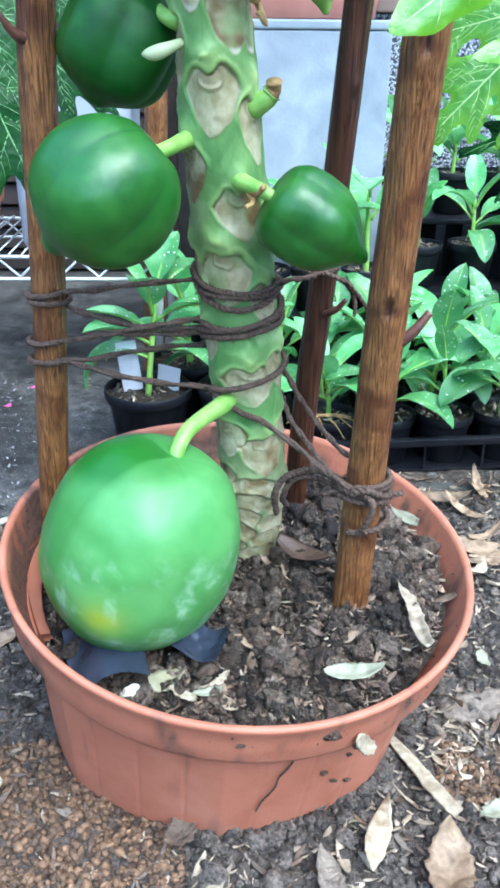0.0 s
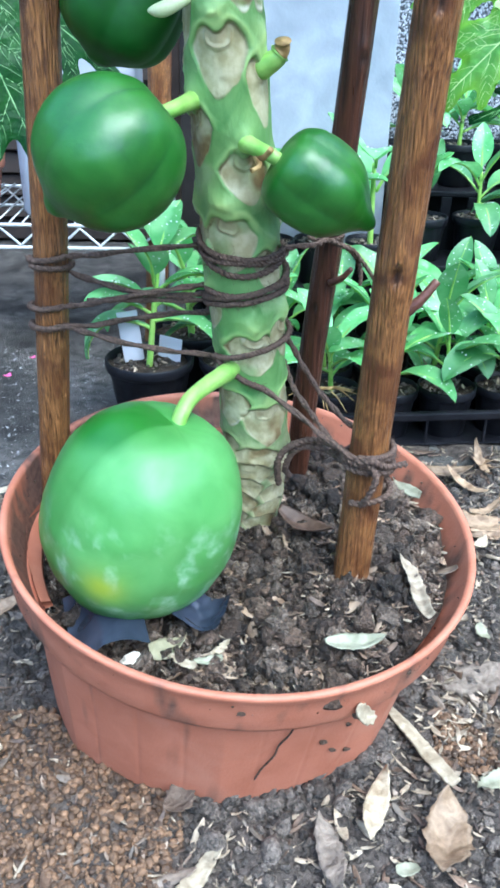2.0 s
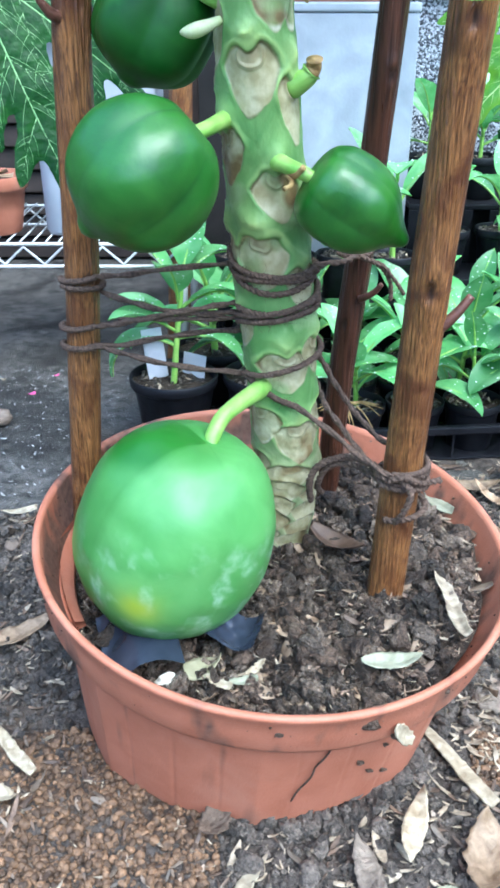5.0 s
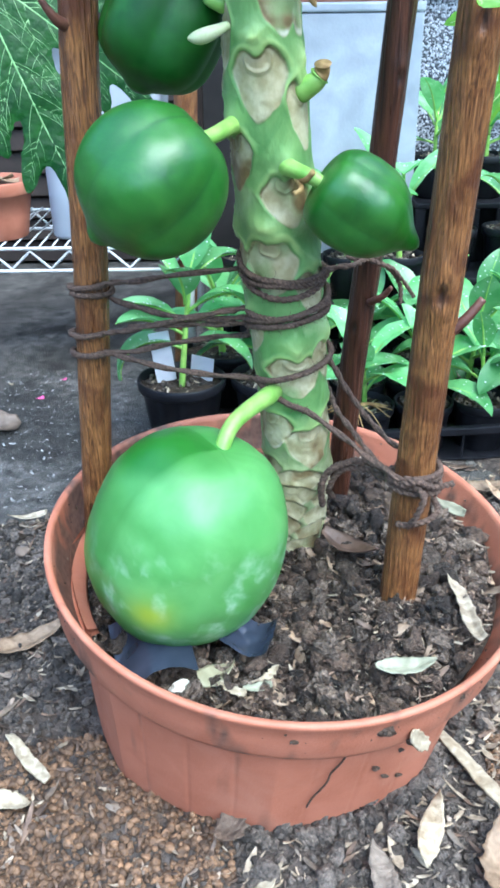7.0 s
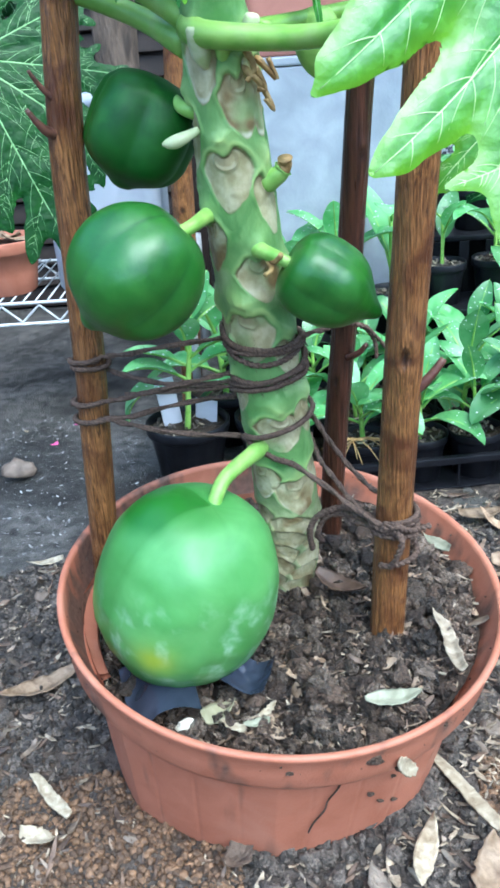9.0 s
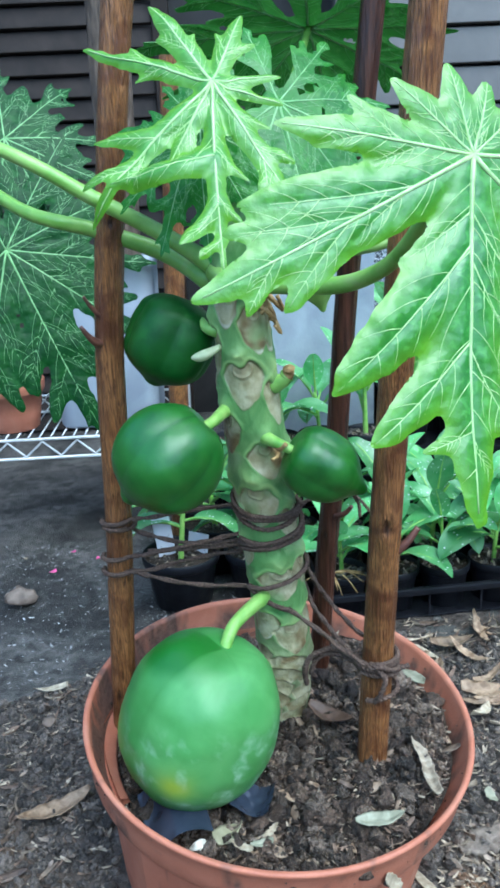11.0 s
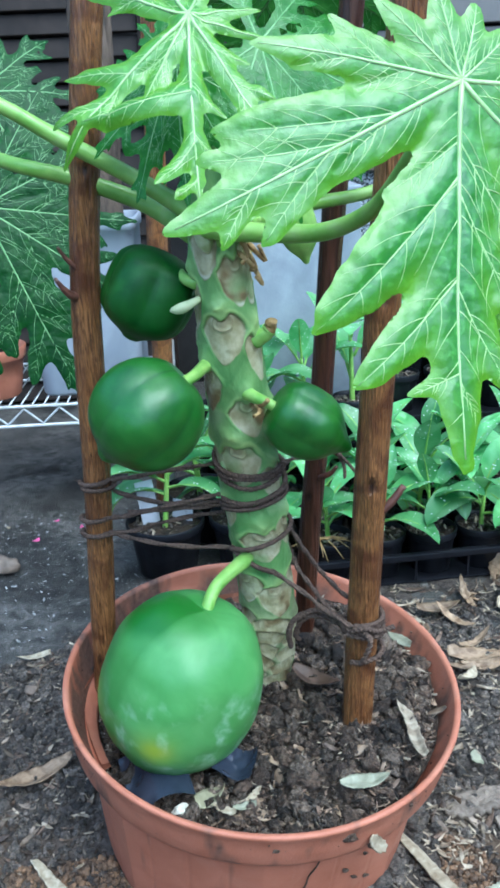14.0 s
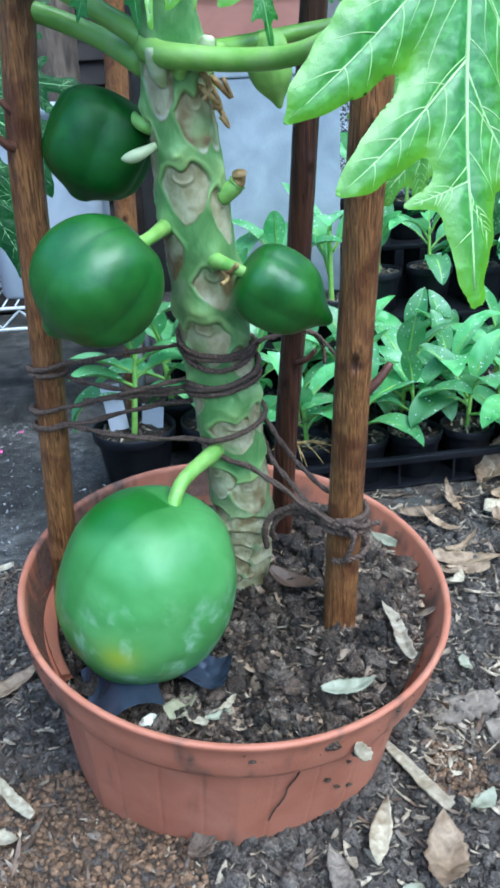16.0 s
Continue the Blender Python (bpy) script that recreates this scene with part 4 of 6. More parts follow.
leaf_a = papaya_leaf("leaf", (-0.059, 0.601, 0.872), (0.0, -0.80, 0.60),
                     [(153, 0.123, 0, [(143, 0.084, 0.42), (166, 0.066, 0.36)], 0.0130), (118, 0.108, 0, [(103, 0.060, 0.30), (129, 0.070, 0.36)], 0.0155), (69, 0.086, 0, [(86, 0.060, 0.4), (52, 0.060, 0.38)], 0.0130),
                      (14, 0.058, 0.02, [], 0.010), (-16, 0.058, 0.02, [], 0.008), (-60, 0.122, 0.015, [(-38, 0.058, 0.26), (-47, 0.092, 0.48), (-71, 0.116, 0.62)], 0.0142),
                      (-92, 0.170, -0.02, [(-137, 0.118, 0.40), (-74, 0.090, 0.36), (-102, 0.150, 0.64), (-81, 0.124, 0.60), (-96, 0.158, 0.80)], 0.0118), (-119, 0.078, 0.05, [(-134, 0.064, 0.45), (-108, 0.064, 0.48)], 0.0130),
                      (-138, 0.146, 0.04, [(-162, 0.104, 0.44), (-128, 0.108, 0.52), (-146, 0.130, 0.68)], 0.0142)],
                     0.030, LEAF, papaya, "young lobed green leaf with pale veins", 2, cell=0.0016, wide=0.92, curl=0.011, wave=0.016, vein=1.2)
leaf_c = papaya_leaf("leaf", (0.056, 0.95, 0.953), (0.05, 0.42, 0.9),
                     [(0, 0.23), (38, 0.2), (90, 0.2), (140, 0.2), (180, 0.17), (-140, 0.19), (-100, 0.2), (-60, 0.21), (-30, 0.22)], 0.02, UNDERLEAF, papaya, "green leaf with pale veins seen from beneath", 3, fold=-0.002)
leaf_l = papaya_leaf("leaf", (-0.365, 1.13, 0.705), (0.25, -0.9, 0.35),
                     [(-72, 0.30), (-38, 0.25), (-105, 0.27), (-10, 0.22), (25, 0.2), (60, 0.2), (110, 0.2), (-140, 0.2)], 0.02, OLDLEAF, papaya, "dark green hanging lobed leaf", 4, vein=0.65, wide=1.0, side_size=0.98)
leaf_r = papaya_leaf("leaf", (0.262, 0.83, 0.675), (-0.35, -0.85, 0.4),
                     [(-132, 0.17), (-165, 0.15), (-98, 0.16), (160, 0.14), (120, 0.14), (-60, 0.15), (60, 0.15), (0, 0.15)], 0.015, LEAF, papaya, "pale green leaf behind a stake", 5, wide=1.2)
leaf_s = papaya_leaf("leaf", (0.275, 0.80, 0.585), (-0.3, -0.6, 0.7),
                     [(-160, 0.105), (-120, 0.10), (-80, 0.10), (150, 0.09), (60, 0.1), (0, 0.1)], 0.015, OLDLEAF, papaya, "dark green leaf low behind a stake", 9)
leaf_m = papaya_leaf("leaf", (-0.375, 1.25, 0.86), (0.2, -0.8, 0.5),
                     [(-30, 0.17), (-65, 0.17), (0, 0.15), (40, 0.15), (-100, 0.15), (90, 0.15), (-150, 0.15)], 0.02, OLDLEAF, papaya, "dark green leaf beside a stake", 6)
leaf_d = papaya_leaf("leaf", (0.004, 0.735, 0.862), (0.25, -0.80, 0.50),
                     [(-58, 0.155), (-88, 0.165), (-118, 0.14), (-28, 0.15), (5, 0.13), (45, 0.11), (100, 0.10), (-150, 0.11)], 0.03, MIDLEAF, papaya, "young green leaf folded in the crown", 7, wide=0.8)
leaf_e = papaya_leaf("leaf", (-0.072, 0.672, 0.842), (-0.15, -0.9, 0.40),
                     [(-62, 0.115), (-88, 0.120), (-112, 0.118), (-134, 0.105), (-158, 0.09), (-30, 0.10), (60, 0.06), (130, 0.06), (180, 0.08)], 0.02, MIDLEAF, papaya, "small young leaf in the crown", 8, wide=0.9, cell=0.002)


def petiole(points, r0, r1, label=""):
    line = smooth_line(points, 40)
    return part("petiole", tube(line, np.linspace(r0, r1, 40) * (1 + 0.25 * np.exp(-((np.linspace(0, 1, 40) / 0.08) ** 2))), 14), PETIOLE, papaya, label)


petiole([on_stem(-45, 0.712, -0.006), on_stem(-8, 0.706, 0.008), (0.008, 0.645, 0.700), (0.048, 0.610, 0.704), (0.078, 0.565, 0.725), (0.092, 0.50, 0.765), (0.100, 0.418, 0.806)], 0.0105, 0.0048)
petiole([on_stem(60, 0.735, -0.006), (-0.01, 0.72, 0.79), (0.000, 0.733, 0.83), (0.004, 0.737, 0.860)], 0.005, 0.003)
petiole([on_stem(-60, 0.735, -0.006), (-0.066, 0.705, 0.77), (-0.070, 0.690, 0.81), (-0.072, 0.674, 0.840)], 0.004, 0.0025)
petiole([on_stem(-80, 0.700, -0.008), (-0.114, 0.73, 0.726), (-0.178, 0.73, 0.751), (-0.242, 0.73, 0.770), (-0.33, 0.85, 0.80), (-0.384, 1.13, 0.715)], 0.0095, 0.005)
petiole([on_stem(-50, 0.715, -0.008), (-0.118, 0.70, 0.750), (-0.181, 0.70, 0.786), (-0.230, 0.70, 0.816), (-0.32, 0.72, 0.86)], 0.0085, 0.006)
petiole([on_stem(85, 0.705, -0.006), (0.046, 0.74, 0.716), (0.096, 0.74, 0.723), (0.16, 0.75, 0.735), (0.23, 0.79, 0.72), (0.262, 0.828, 0.677)], 0.0075, 0.004)
petiole([on_stem(0, 0.745, -0.006), (-0.052, 0.685, 0.78), (-0.057, 0.64, 0.83), (-0.059, 0.604, 0.870)], 0.006, 0.003)
petiole([on_stem(150, 0.735, -0.006), (0.0, 0.78, 0.80), (0.03, 0.87, 0.89), (0.056, 0.948, 0.952)], 0.007, 0.004)

n = 900
r0, a0 = 0.190 * np.sqrt(rng.uniform(0, 1, n)), rng.uniform(0, 2 * np.pi, n)
cu, cv = r0 * np.cos(a0), r0 * np.sin(a0)
size = np.clip(rng.lognormal(-5.35, 0.4, n), 0.0030, 0.0100)
loc = np.stack([cu, cv, pot_soil(cu, cv) + size * 0.42], -1)
tagged(part("coarse_soil", moved(scatter(lumps(16, 1.0, 3, 130), loc, size[:, None] * rng.uniform(0.7, 1.25, (n, 3)), turns(n)), POT_M), LUMP, pot, "grey-brown wet clods"), kind="stuff")

# ---- stakes ----
def stake(name, p0, p1, r0, r1, mat, label, knots=(), seed=0, bow=0.0, bend=0.0):
    """A rough pole between two points, with knots (height share, turn, size)."""
    n, m = 520, 64
    s = np.linspace(0, 1, n)
    p0, p1 = np.array(p0, float), np.array(p1, float)
    line = p0 + (p1 - p0) * s[:, None]
    line[:, 0] += bow * np.sin(np.pi * s) + bend * np.clip(s - 0.52, 0, 1) ** 1.5 + 0.0025 * lattice(np.stack([s * 5, 0 * s, 0 * s], -1), 1, seed)
    a = np.linspace(0, 2 * np.pi, m, endpoint=False)
    r = np.interp(s, [0, 1], [r0, r1])[:, None] * np.ones(m)
    q = np.stack([np.cos(a)[None] + 0 * r, np.sin(a)[None] + 0 * r, s[:, None] * 14 + 0 * r], -1).reshape(-1, 3)
    r = r * (1 + 0.05 * fractal(q * (1, 1, 0.35), 1.2, seed, 3).reshape(r.shape) + 0.025 * fractal(q * (3, 3, 0.12), 1.6, seed + 4, 2).reshape(r.shape))
    dark = np.zeros(r.shape)
    for ks, ka, size in knots:
        d = (a[None] - radians(ka - 90) + np.pi) % (2 * np.pi) - np.pi
        u, v = d / 0.5, (s[:, None] - ks) * np.linalg.norm(p1 - p0) / (0.014 * size)
        hood = v + 1.1 * np.abs(u) - 0.5
        r = r + 0.0030 * size * np.exp(-(u**2 + (v / 1.3) ** 2)) - 0.0035 * size * np.exp(-((u / 0.5) ** 2 + ((v + 0.1) / 0.55) ** 2))
        dark = np.maximum(dark, np.exp(-((u / 0.42) ** 2 + ((v + 0.1) / 0.5) ** 2)))
        dark = np.maximum(dark, 0.85 * np.exp(-((hood / 0.22) ** 2)) * np.exp(-((u / 0.8) ** 2)) * (v > -1.6))
    p = line[:, None] + np.stack([r * np.cos(a), r * np.sin(a), 0 * r], -1)
    ob = thing(name, tuple(p0), label, "stake", "stakes round the papaya")
    pole = part("pole", grid(p, wrap=True, cap=True), mat, ob)
    attribute(pole, "knot", dark.ravel())
    return ob


def twig(parent, points, r0, r1):
    part("twig", tube(smooth_line(points, 12), np.linspace(r0, r1, 12), 8), TWIG, parent, "short dark broken twig")


stake_l = stake("stake", (-0.2055, 0.737, 0.10), (-0.152, 0.728, 1.10), 0.0138, 0.0152, BARK, "brown stripped branch stake bound with twine", ((0.13, -15, 1.0), (0.345, 30, 0.8), (0.66, 10, 0.8)), 1, 0.0, 0.095)
twig(stake_l, [(-0.182, 0.725, 0.640), (-0.189, 0.716, 0.644), (-0.195, 0.710, 0.652), (-0.201, 0.707, 0.662)], 0.0054, 0.0018)
twig(stake_l, [(-0.182, 0.722, 0.668), (-0.190, 0.716, 0.679), (-0.196, 0.712, 0.690)], 0.0030, 0.0014)
stake_r = stake("stake", (0.077, 0.668, 0.10), (0.121, 0.628, 1.10), 0.0165, 0.0157, BARK, "brown stripped branch stake with knots", ((0.36, -10, 1.25), (0.545, -5, 1.3), (0.20, 40, 0.7)), 2, -0.001, 0.055)
twig(stake_r, [(0.100, 0.650, 0.425), (0.112, 0.648, 0.437), (0.124, 0.650, 0.452)], 0.0052, 0.0032)
stake_b = stake("stake", (0.034, 0.825, 0.10), (0.104, 0.79, 1.10), 0.0125, 0.0125, DARKBARK, "dark wet branch stake behind the stem", ((0.28, -30, 0.7), (0.5, 20, 0.8)), 3, 0.0, 0.045)
twig(stake_b, [(0.060, 0.800, 0.405), (0.070, 0.788, 0.414), (0.077, 0.783, 0.424)], 0.0040, 0.0022)
stake_f = stake("stake", (-0.185, 1.72, -0.01), (-0.135, 1.70, 1.05), 0.022, 0.021, BARK, "ringed brown pole beside the grey planter", ((0.4, 0, 0.7),), 4)

# ---- twine ----
rope = thing("twine", (-0.02, 0.74, 0.30), "brown jute twine tying the stem to the stakes", "twine")
R_ROPE = 0.0029


def loop(a0, a1, z0, z1, out=0.003, count=26, sag=0.0):
    """A turn round the stem from a0 to a1 degrees, hanging lower in front."""
    return [on_stem(a, z - sag * max(0.0, math.cos(radians(a + 12))), out) for a, z in zip(np.linspace(a0, a1, count), np.linspace(z0, z1, count))]


def around(p, r, a0, a1, z0, z1, count=12):
    return [np.array((p[0] + r * math.cos(radians(a - 90)), p[1] + r * math.sin(radians(a - 90)), z)) for a, z in zip(np.linspace(a0, a1, count), np.linspace(z0, z1, count))]


def strand(points, r=R_ROPE, phase=0.0):
    part("strand", rope_shape(points, r, phase=phase), ROPE, rope)


SL = lambda z: (-0.2055 + 0.055 * (z - 0.10), 0.737 - 0.009 * (z - 0.1))
SR = lambda z: (0.0765 + 0.045 * (z - 0.10), 0.668 - 0.04 * (z - 0.1))
RL = 0.0178
strand(loop(-160, 70, 0.474, 0.462, sag=0.010) + [np.array((0.030, 0.735, 0.456)), np.array((0.045, 0.775, 0.450)), np.array((0.055, 0.798, 0.447))])
strand(loop(-110, 200, 0.470, 0.452, sag=0.022), phase=0.7)
strand(around(SL(0.445), RL, -100, 60, 0.443, 0.447) + [np.array((-0.14, 0.725, 0.450))] + loop(-95, 170, 0.458, 0.455, sag=0.004), phase=2.0)
strand(around(SL(0.44), RL, 190, -60, 0.436, 0.440)[::-1] + [np.array((-0.15, 0.722, 0.427)), np.array((-0.10, 0.716, 0.418))] + loop(-80, 160, 0.418, 0.446, sag=0.003), phase=1.0)
strand(around(SL(0.40), RL, -110, 50, 0.402, 0.405) + [np.array((-0.15, 0.715, 0.410)), np.array((-0.10, 0.712, 0.421))] + loop(-75, 230, 0.432, 0.448, sag=0.012), phase=0.5)
strand([np.array((-0.155, 0.722, 0.410)), np.array((-0.12, 0.716, 0.413))] + loop(-80, 190, 0.412, 0.440, sag=0.002), phase=0.9)
strand(around(SL(0.385), RL, -110, 40, 0.384, 0.387) + [np.array((-0.15, 0.722, 0.388)), np.array((-0.10, 0.74, 0.392))] + loop(-100, -190, 0.396, 0.400), phase=1.5)
strand(around(SL(0.383), RL, -60, 60, 0.386, 0.386) + [np.array((-0.155, 0.715, 0.383)), np.array((-0.105, 0.708, 0.373))] + loop(-70, 120, 0.362, 0.388, 0.004) + [on_stem(150, 0.38, 0.006)], phase=2.2)
strand(loop(-60, 20, 0.365, 0.336, 0.004) + [np.array((0.030, 0.675, 0.322)), np.array((0.060, 0.650, 0.305))] + around(SR(0.30), 0.0205, -30, 200, 0.300, 0.298), 0.0030)
strand([on_stem(150, 0.385, 0.004), on_stem(95, 0.365, 0.006), np.array((0.045, 0.725, 0.330)), np.array((0.075, 0.694, 0.307))] + around(SR(0.305), 0.0205, 150, -40, 0.307, 0.302), 0.0030)
strand([on_stem(120, 0.345, 0.004), on_stem(70, 0.336, 0.006), np.array((0.040, 0.690, 0.318)), np.array((0.062, 0.652, 0.300))] + around(SR(0.293), 0.0210, -35, 150, 0.295, 0.290), 0.0030)
strand(around(SR(0.285), 0.0215, -150, 150, 0.294, 0.284), 0.0031)
strand(around(SR(0.265), 0.0225, -40, 110, 0.258, 0.268) , 0.0031)
strand([np.array((0.080, 0.640, 0.300)), np.array((0.089, 0.630, 0.290)), np.array((0.083, 0.632, 0.272)), np.array((0.079, 0.640, 0.258))], 0.0033)
strand([np.array((0.070, 0.640, 0.298)), np.array((0.082, 0.634, 0.304)), np.array((0.094, 0.638, 0.296)), np.array((0.104, 0.648, 0.292)), np.array((0.118, 0.655, 0.291))], 0.0033)
strand([np.array((0.072, 0.650, 0.298)), np.array((0.048, 0.688, 0.295)), np.array((0.020, 0.692, 0.288)), np.array((0.010, 0.696, 0.268)), np.array((0.013, 0.704, 0.242))], 0.0036)
strand([np.array((0.070, 0.648, 0.292)), np.array((0.050, 0.686, 0.287)), np.array((0.028, 0.694, 0.284)), np.array((0.018, 0.700, 0.262)), np.array((0.024, 0.710, 0.248))], 0.0032, 1.2)
strand([np.array((0.055, 0.80, 0.446)), np.array((0.066, 0.78, 0.446)), np.array((0.078, 0.79, 0.436)), np.array((0.086, 0.79, 0.422)), np.array((0.088, 0.792, 0.405))], 0.0024)
strand([np.array((0.060, 0.79, 0.448)), np.array((0.078, 0.785, 0.44)), np.array((0.092, 0.79, 0.422)), np.array((0.100, 0.792, 0.412))], 0.0022)
strand(around((0.055, 0.808), 0.0155, -120, 120, 0.446, 0.449), 0.0024)

# ---- litter ----
def blade_shape(length, width, curl=0.2, fold=0.1, tip=1.0, thick=0.0006, n=30, m=9, seed=0, ragged=0.16):
    """A thin leaf or chip lying along x, with thickness."""
    u, v = np.meshgrid(np.linspace(0, 1, n), np.linspace(-1, 1, m), indexing="ij")
    wid = (np.sin(np.pi * np.clip(u * 0.96 + 0.02, 0, 1)) ** (0.75 * tip)) * width / 2 + 0.0004
    if ragged:
        wid = wid * (1 + ragged * lattice(np.stack([u.ravel() * 21, 5 * np.sign(v.ravel()), 0 * u.ravel() + seed], -1), 1, seed).reshape(u.shape))
    x, y = (u - 0.5) * length, v * wid
    y = y + 0.035 * length * lattice(np.stack([u.ravel() * 2.2, 0 * u.ravel(), 0 * u.ravel() + 3.7 * seed], -1), 1, seed).reshape(u.shape)
    z = 1.6 * curl * length * (u - 0.5) ** 2 + 0.9 * fold * np.abs(v) * wid + 0.5 * width * (u - 0.5) * v * math.sin(seed * 2.3) + 0.06 * width * lattice(np.stack([x.ravel(), y.ravel(), 0 * x.ravel() + seed], -1), 90, seed).reshape(u.shape)
    top = np.stack([x, y, z + thick], -1)
    low = np.stack([x, y, z], -1)[:, ::-1]
    return grid(np.concatenate([top, low], 1), wrap=True, cap=True)


def lie(x, y, turn, up=0.004, pitch=0.0, roll=0.0, z=None):
    h = float(soil_height(np.array([x]), np.array([y]))[0]) if z is None else z
    return pose(x, y, h + up, roll, pitch, turn)


def litter(name, shape, m, mat, label, category):
    return single(name, moved(shape, m), mat, label, category, "litter on the soil")


litter("wood_strip", blade_shape(0.112, 0.013, 0.02, 0.05, 0.25, 0.002, seed=1), lie(0.146, 0.600, -63, 0.013), STRAW, "pale split strip of wood lying on the soil", "wood strip")
litter("dry_leaf", blade_shape(0.075, 0.020, 0.3, 0.2, 1.0, seed=2), lie(0.096, 0.527, 70, 0.014), STRAW, "long curled straw-coloured leaf on the soil", "leaf")
litter("dry_leaf", blade_shape(0.080, 0.040, 0.5, 0.35, 1.0, seed=3), lie(0.152, 0.497, 76, 0.016), DRYLEAF, "curled light brown dry leaf on the soil", "leaf")
litter("bark_piece", blade_shape(0.085, 0.035, 0.05, 0.0, 0.35, 0.008, seed=4, ragged=0.3), lie(0.228, 0.695, 12, 0.004), OLDBARK, "weathered grey-brown piece of bark beside the pot", "bark")
litter("bark_piece", blade_shape(0.05, 0.028, 0.05, 0.0, 0.4, 0.006, seed=5, ragged=0.3), lie(0.268, 0.665, 25, 0.004), OLDBARK, "weathered grey bark flake beside the pot", "bark")
litter("leaf_scrap", blade_shape(0.035, 0.016, 0.4, 0.2, 0.8, seed=6, ragged=0.3), lie(0.207, 0.562, 35, 0.008), PALELEAF, "pale greenish torn leaf scrap on the soil", "leaf")
litter("leaf_scrap", blade_shape(0.026, 0.012, 0.4, 0.2, 0.6, seed=7, ragged=0.2), lie(0.254, 0.772, 100, 0.008), PALELEAF, "small pale green leaf scrap on the soil", "leaf")
litter("leaf_scrap", blade_shape(0.020, 0.012, 0.2, 0.2, 0.5, seed=8, ragged=0.2), lie(0.115, 0.478, 5, 0.008), PALELEAF, "small blue-green leaf scrap on the soil", "leaf")
litter("dry_leaf", blade_shape(0.065, 0.022, 0.2, 0.2, 0.8, seed=9), lie(0.052, 0.488, 95, 0.013), OLDBARK, "dark grey rotting leaf on the soil", "leaf")
litter("wood_strip", blade_shape(0.055, 0.014, 0.1, 0.1, 0.3, 0.002, seed=10), lie(-0.055, 0.472, 55, 0.006), STRAW, "short pale wood strip on the soil", "wood strip")
litter("dry_leaf", blade_shape(0.035, 0.026, 0.5, 0.4, 0.7, seed=11, ragged=0.3), lie(-0.075, 0.535, 60, 0.010), OLDTRUNK, "crumpled brown leaf against the pot", "leaf")
litter("wood_strip", blade_shape(0.075, 0.012, 0.1, 0.1, 0.3, 0.002, seed=12), lie(-0.268, 0.622, -48, 0.008), STRAW, "grey-white split stick on the granules", "wood strip")
litter("dry_leaf", blade_shape(0.04, 0.018, 0.3, 0.3, 0.6, seed=13, ragged=0.2), lie(-0.272, 0.578, -12, 0.008), STRAW, "pale folded leaf on the granules", "leaf")
litter("dry_leaf", blade_shape(0.055, 0.014, 0.3, 0.3, 0.8, seed=14), lie(-0.372, 1.085, 8, 0.008), STRAW, "cream leaf curl on dark soil", "leaf")
litter("dry_leaf", blade_shape(0.10, 0.03, 0.4, 0.5, 0.9, seed=15), lie(-0.315, 0.80, 30, 0.006), DRYLEAF, "brown curled leaf beside the pot", "leaf")
litter("dry_leaf", blade_shape(0.11, 0.035, 0.2, 0.3, 0.9, seed=16), lie(0.335, 1.005, -8, 0.008), DRYLEAF, "broad tan dry leaf behind the pot", "leaf")
litter("dry_leaf", blade_shape(0.10, 0.07, 0.5, 0.5, 0.9, seed=17), lie(0.470, 1.275, 40, 0.012, -30), DRYLEAF, "large pale curled leaf against the tray", "leaf")
litter("dry_leaf", blade_shape(0.08, 0.03, 0.4, 0.5, 0.9, seed=18), lie(0.30, 1.14, 10, 0.012), DRYLEAF, "tan dry leaf behind the pot", "leaf")
litter("dry_leaf", blade_shape(0.07, 0.03, 0.4, 0.5, 0.9, seed=19), lie(0.245, 1.05, 60, 0.010), DRYLEAF, "brown dry leaf behind the pot", "leaf")
lr = np.random.default_rng(23)
for k in range(26):
    x, y = lr.uniform(0.17, 0.52), lr.uniform(0.93, 1.22)
    if math.hypot(x + 0.038, y - 0.73) > 0.25:
        litter("dry_leaf", blade_shape(lr.uniform(0.035, 0.085), lr.uniform(0.012, 0.032), lr.uniform(0.2, 0.7), lr.uniform(0.2, 0.7), lr.uniform(0.6, 1.0), seed=60 + k, ragged=0.25), lie(x, y, lr.uniform(0, 360), lr.uniform(0.006, 0.016), lr.uniform(-15, 15), lr.uniform(-20, 20)), (DRYLEAF, STRAW, DRYLEAF)[k % 3], ("curled tan dry leaf among straw behind the pot", "pale straw-like leaf scrap behind the pot", "curled tan dry leaf among straw behind the pot")[k % 3], "leaf")
v, f = lumps(1, 0.55, 3, 90)[0]
litter("stone", (v * (0.030, 0.024, 0.020), f.tolist()), lie(-0.485, 1.40, 20, 0.012, z=0.0), STONE, "grey-brown stone on wet concrete", "stone")
litter("stone", (v * (0.010, 0.012, 0.007), f.tolist()), lie(-0.36, 1.0, 60, 0.004), STONE, "small tan stone on the soil", "stone")
PINK = surface("pink_petal", (0.55, 0.06, 0.20), (0.75, 0.15, 0.35), 60, 0.5, 0.1, 0.1, 200)
litter("petal", blade_shape(0.016, 0.010, 0.4, 0.3, 0.6, seed=20), lie(-0.447, 1.522, 30, 0.006, z=0.0), PINK, "pink petal on wet concrete", "petal")
for x, y, a in ((-0.42, 1.62, 20), (-0.36, 1.58, 80), (-0.52, 1.60, 140)):
    litter("petal", blade_shape(0.012, 0.007, 0.4, 0.3, 0.6, seed=int(a)), lie(x, y, a, 0.005, z=0.0), STRAW if a > 100 else PINK, "small pale petal on wet concrete", "petal")

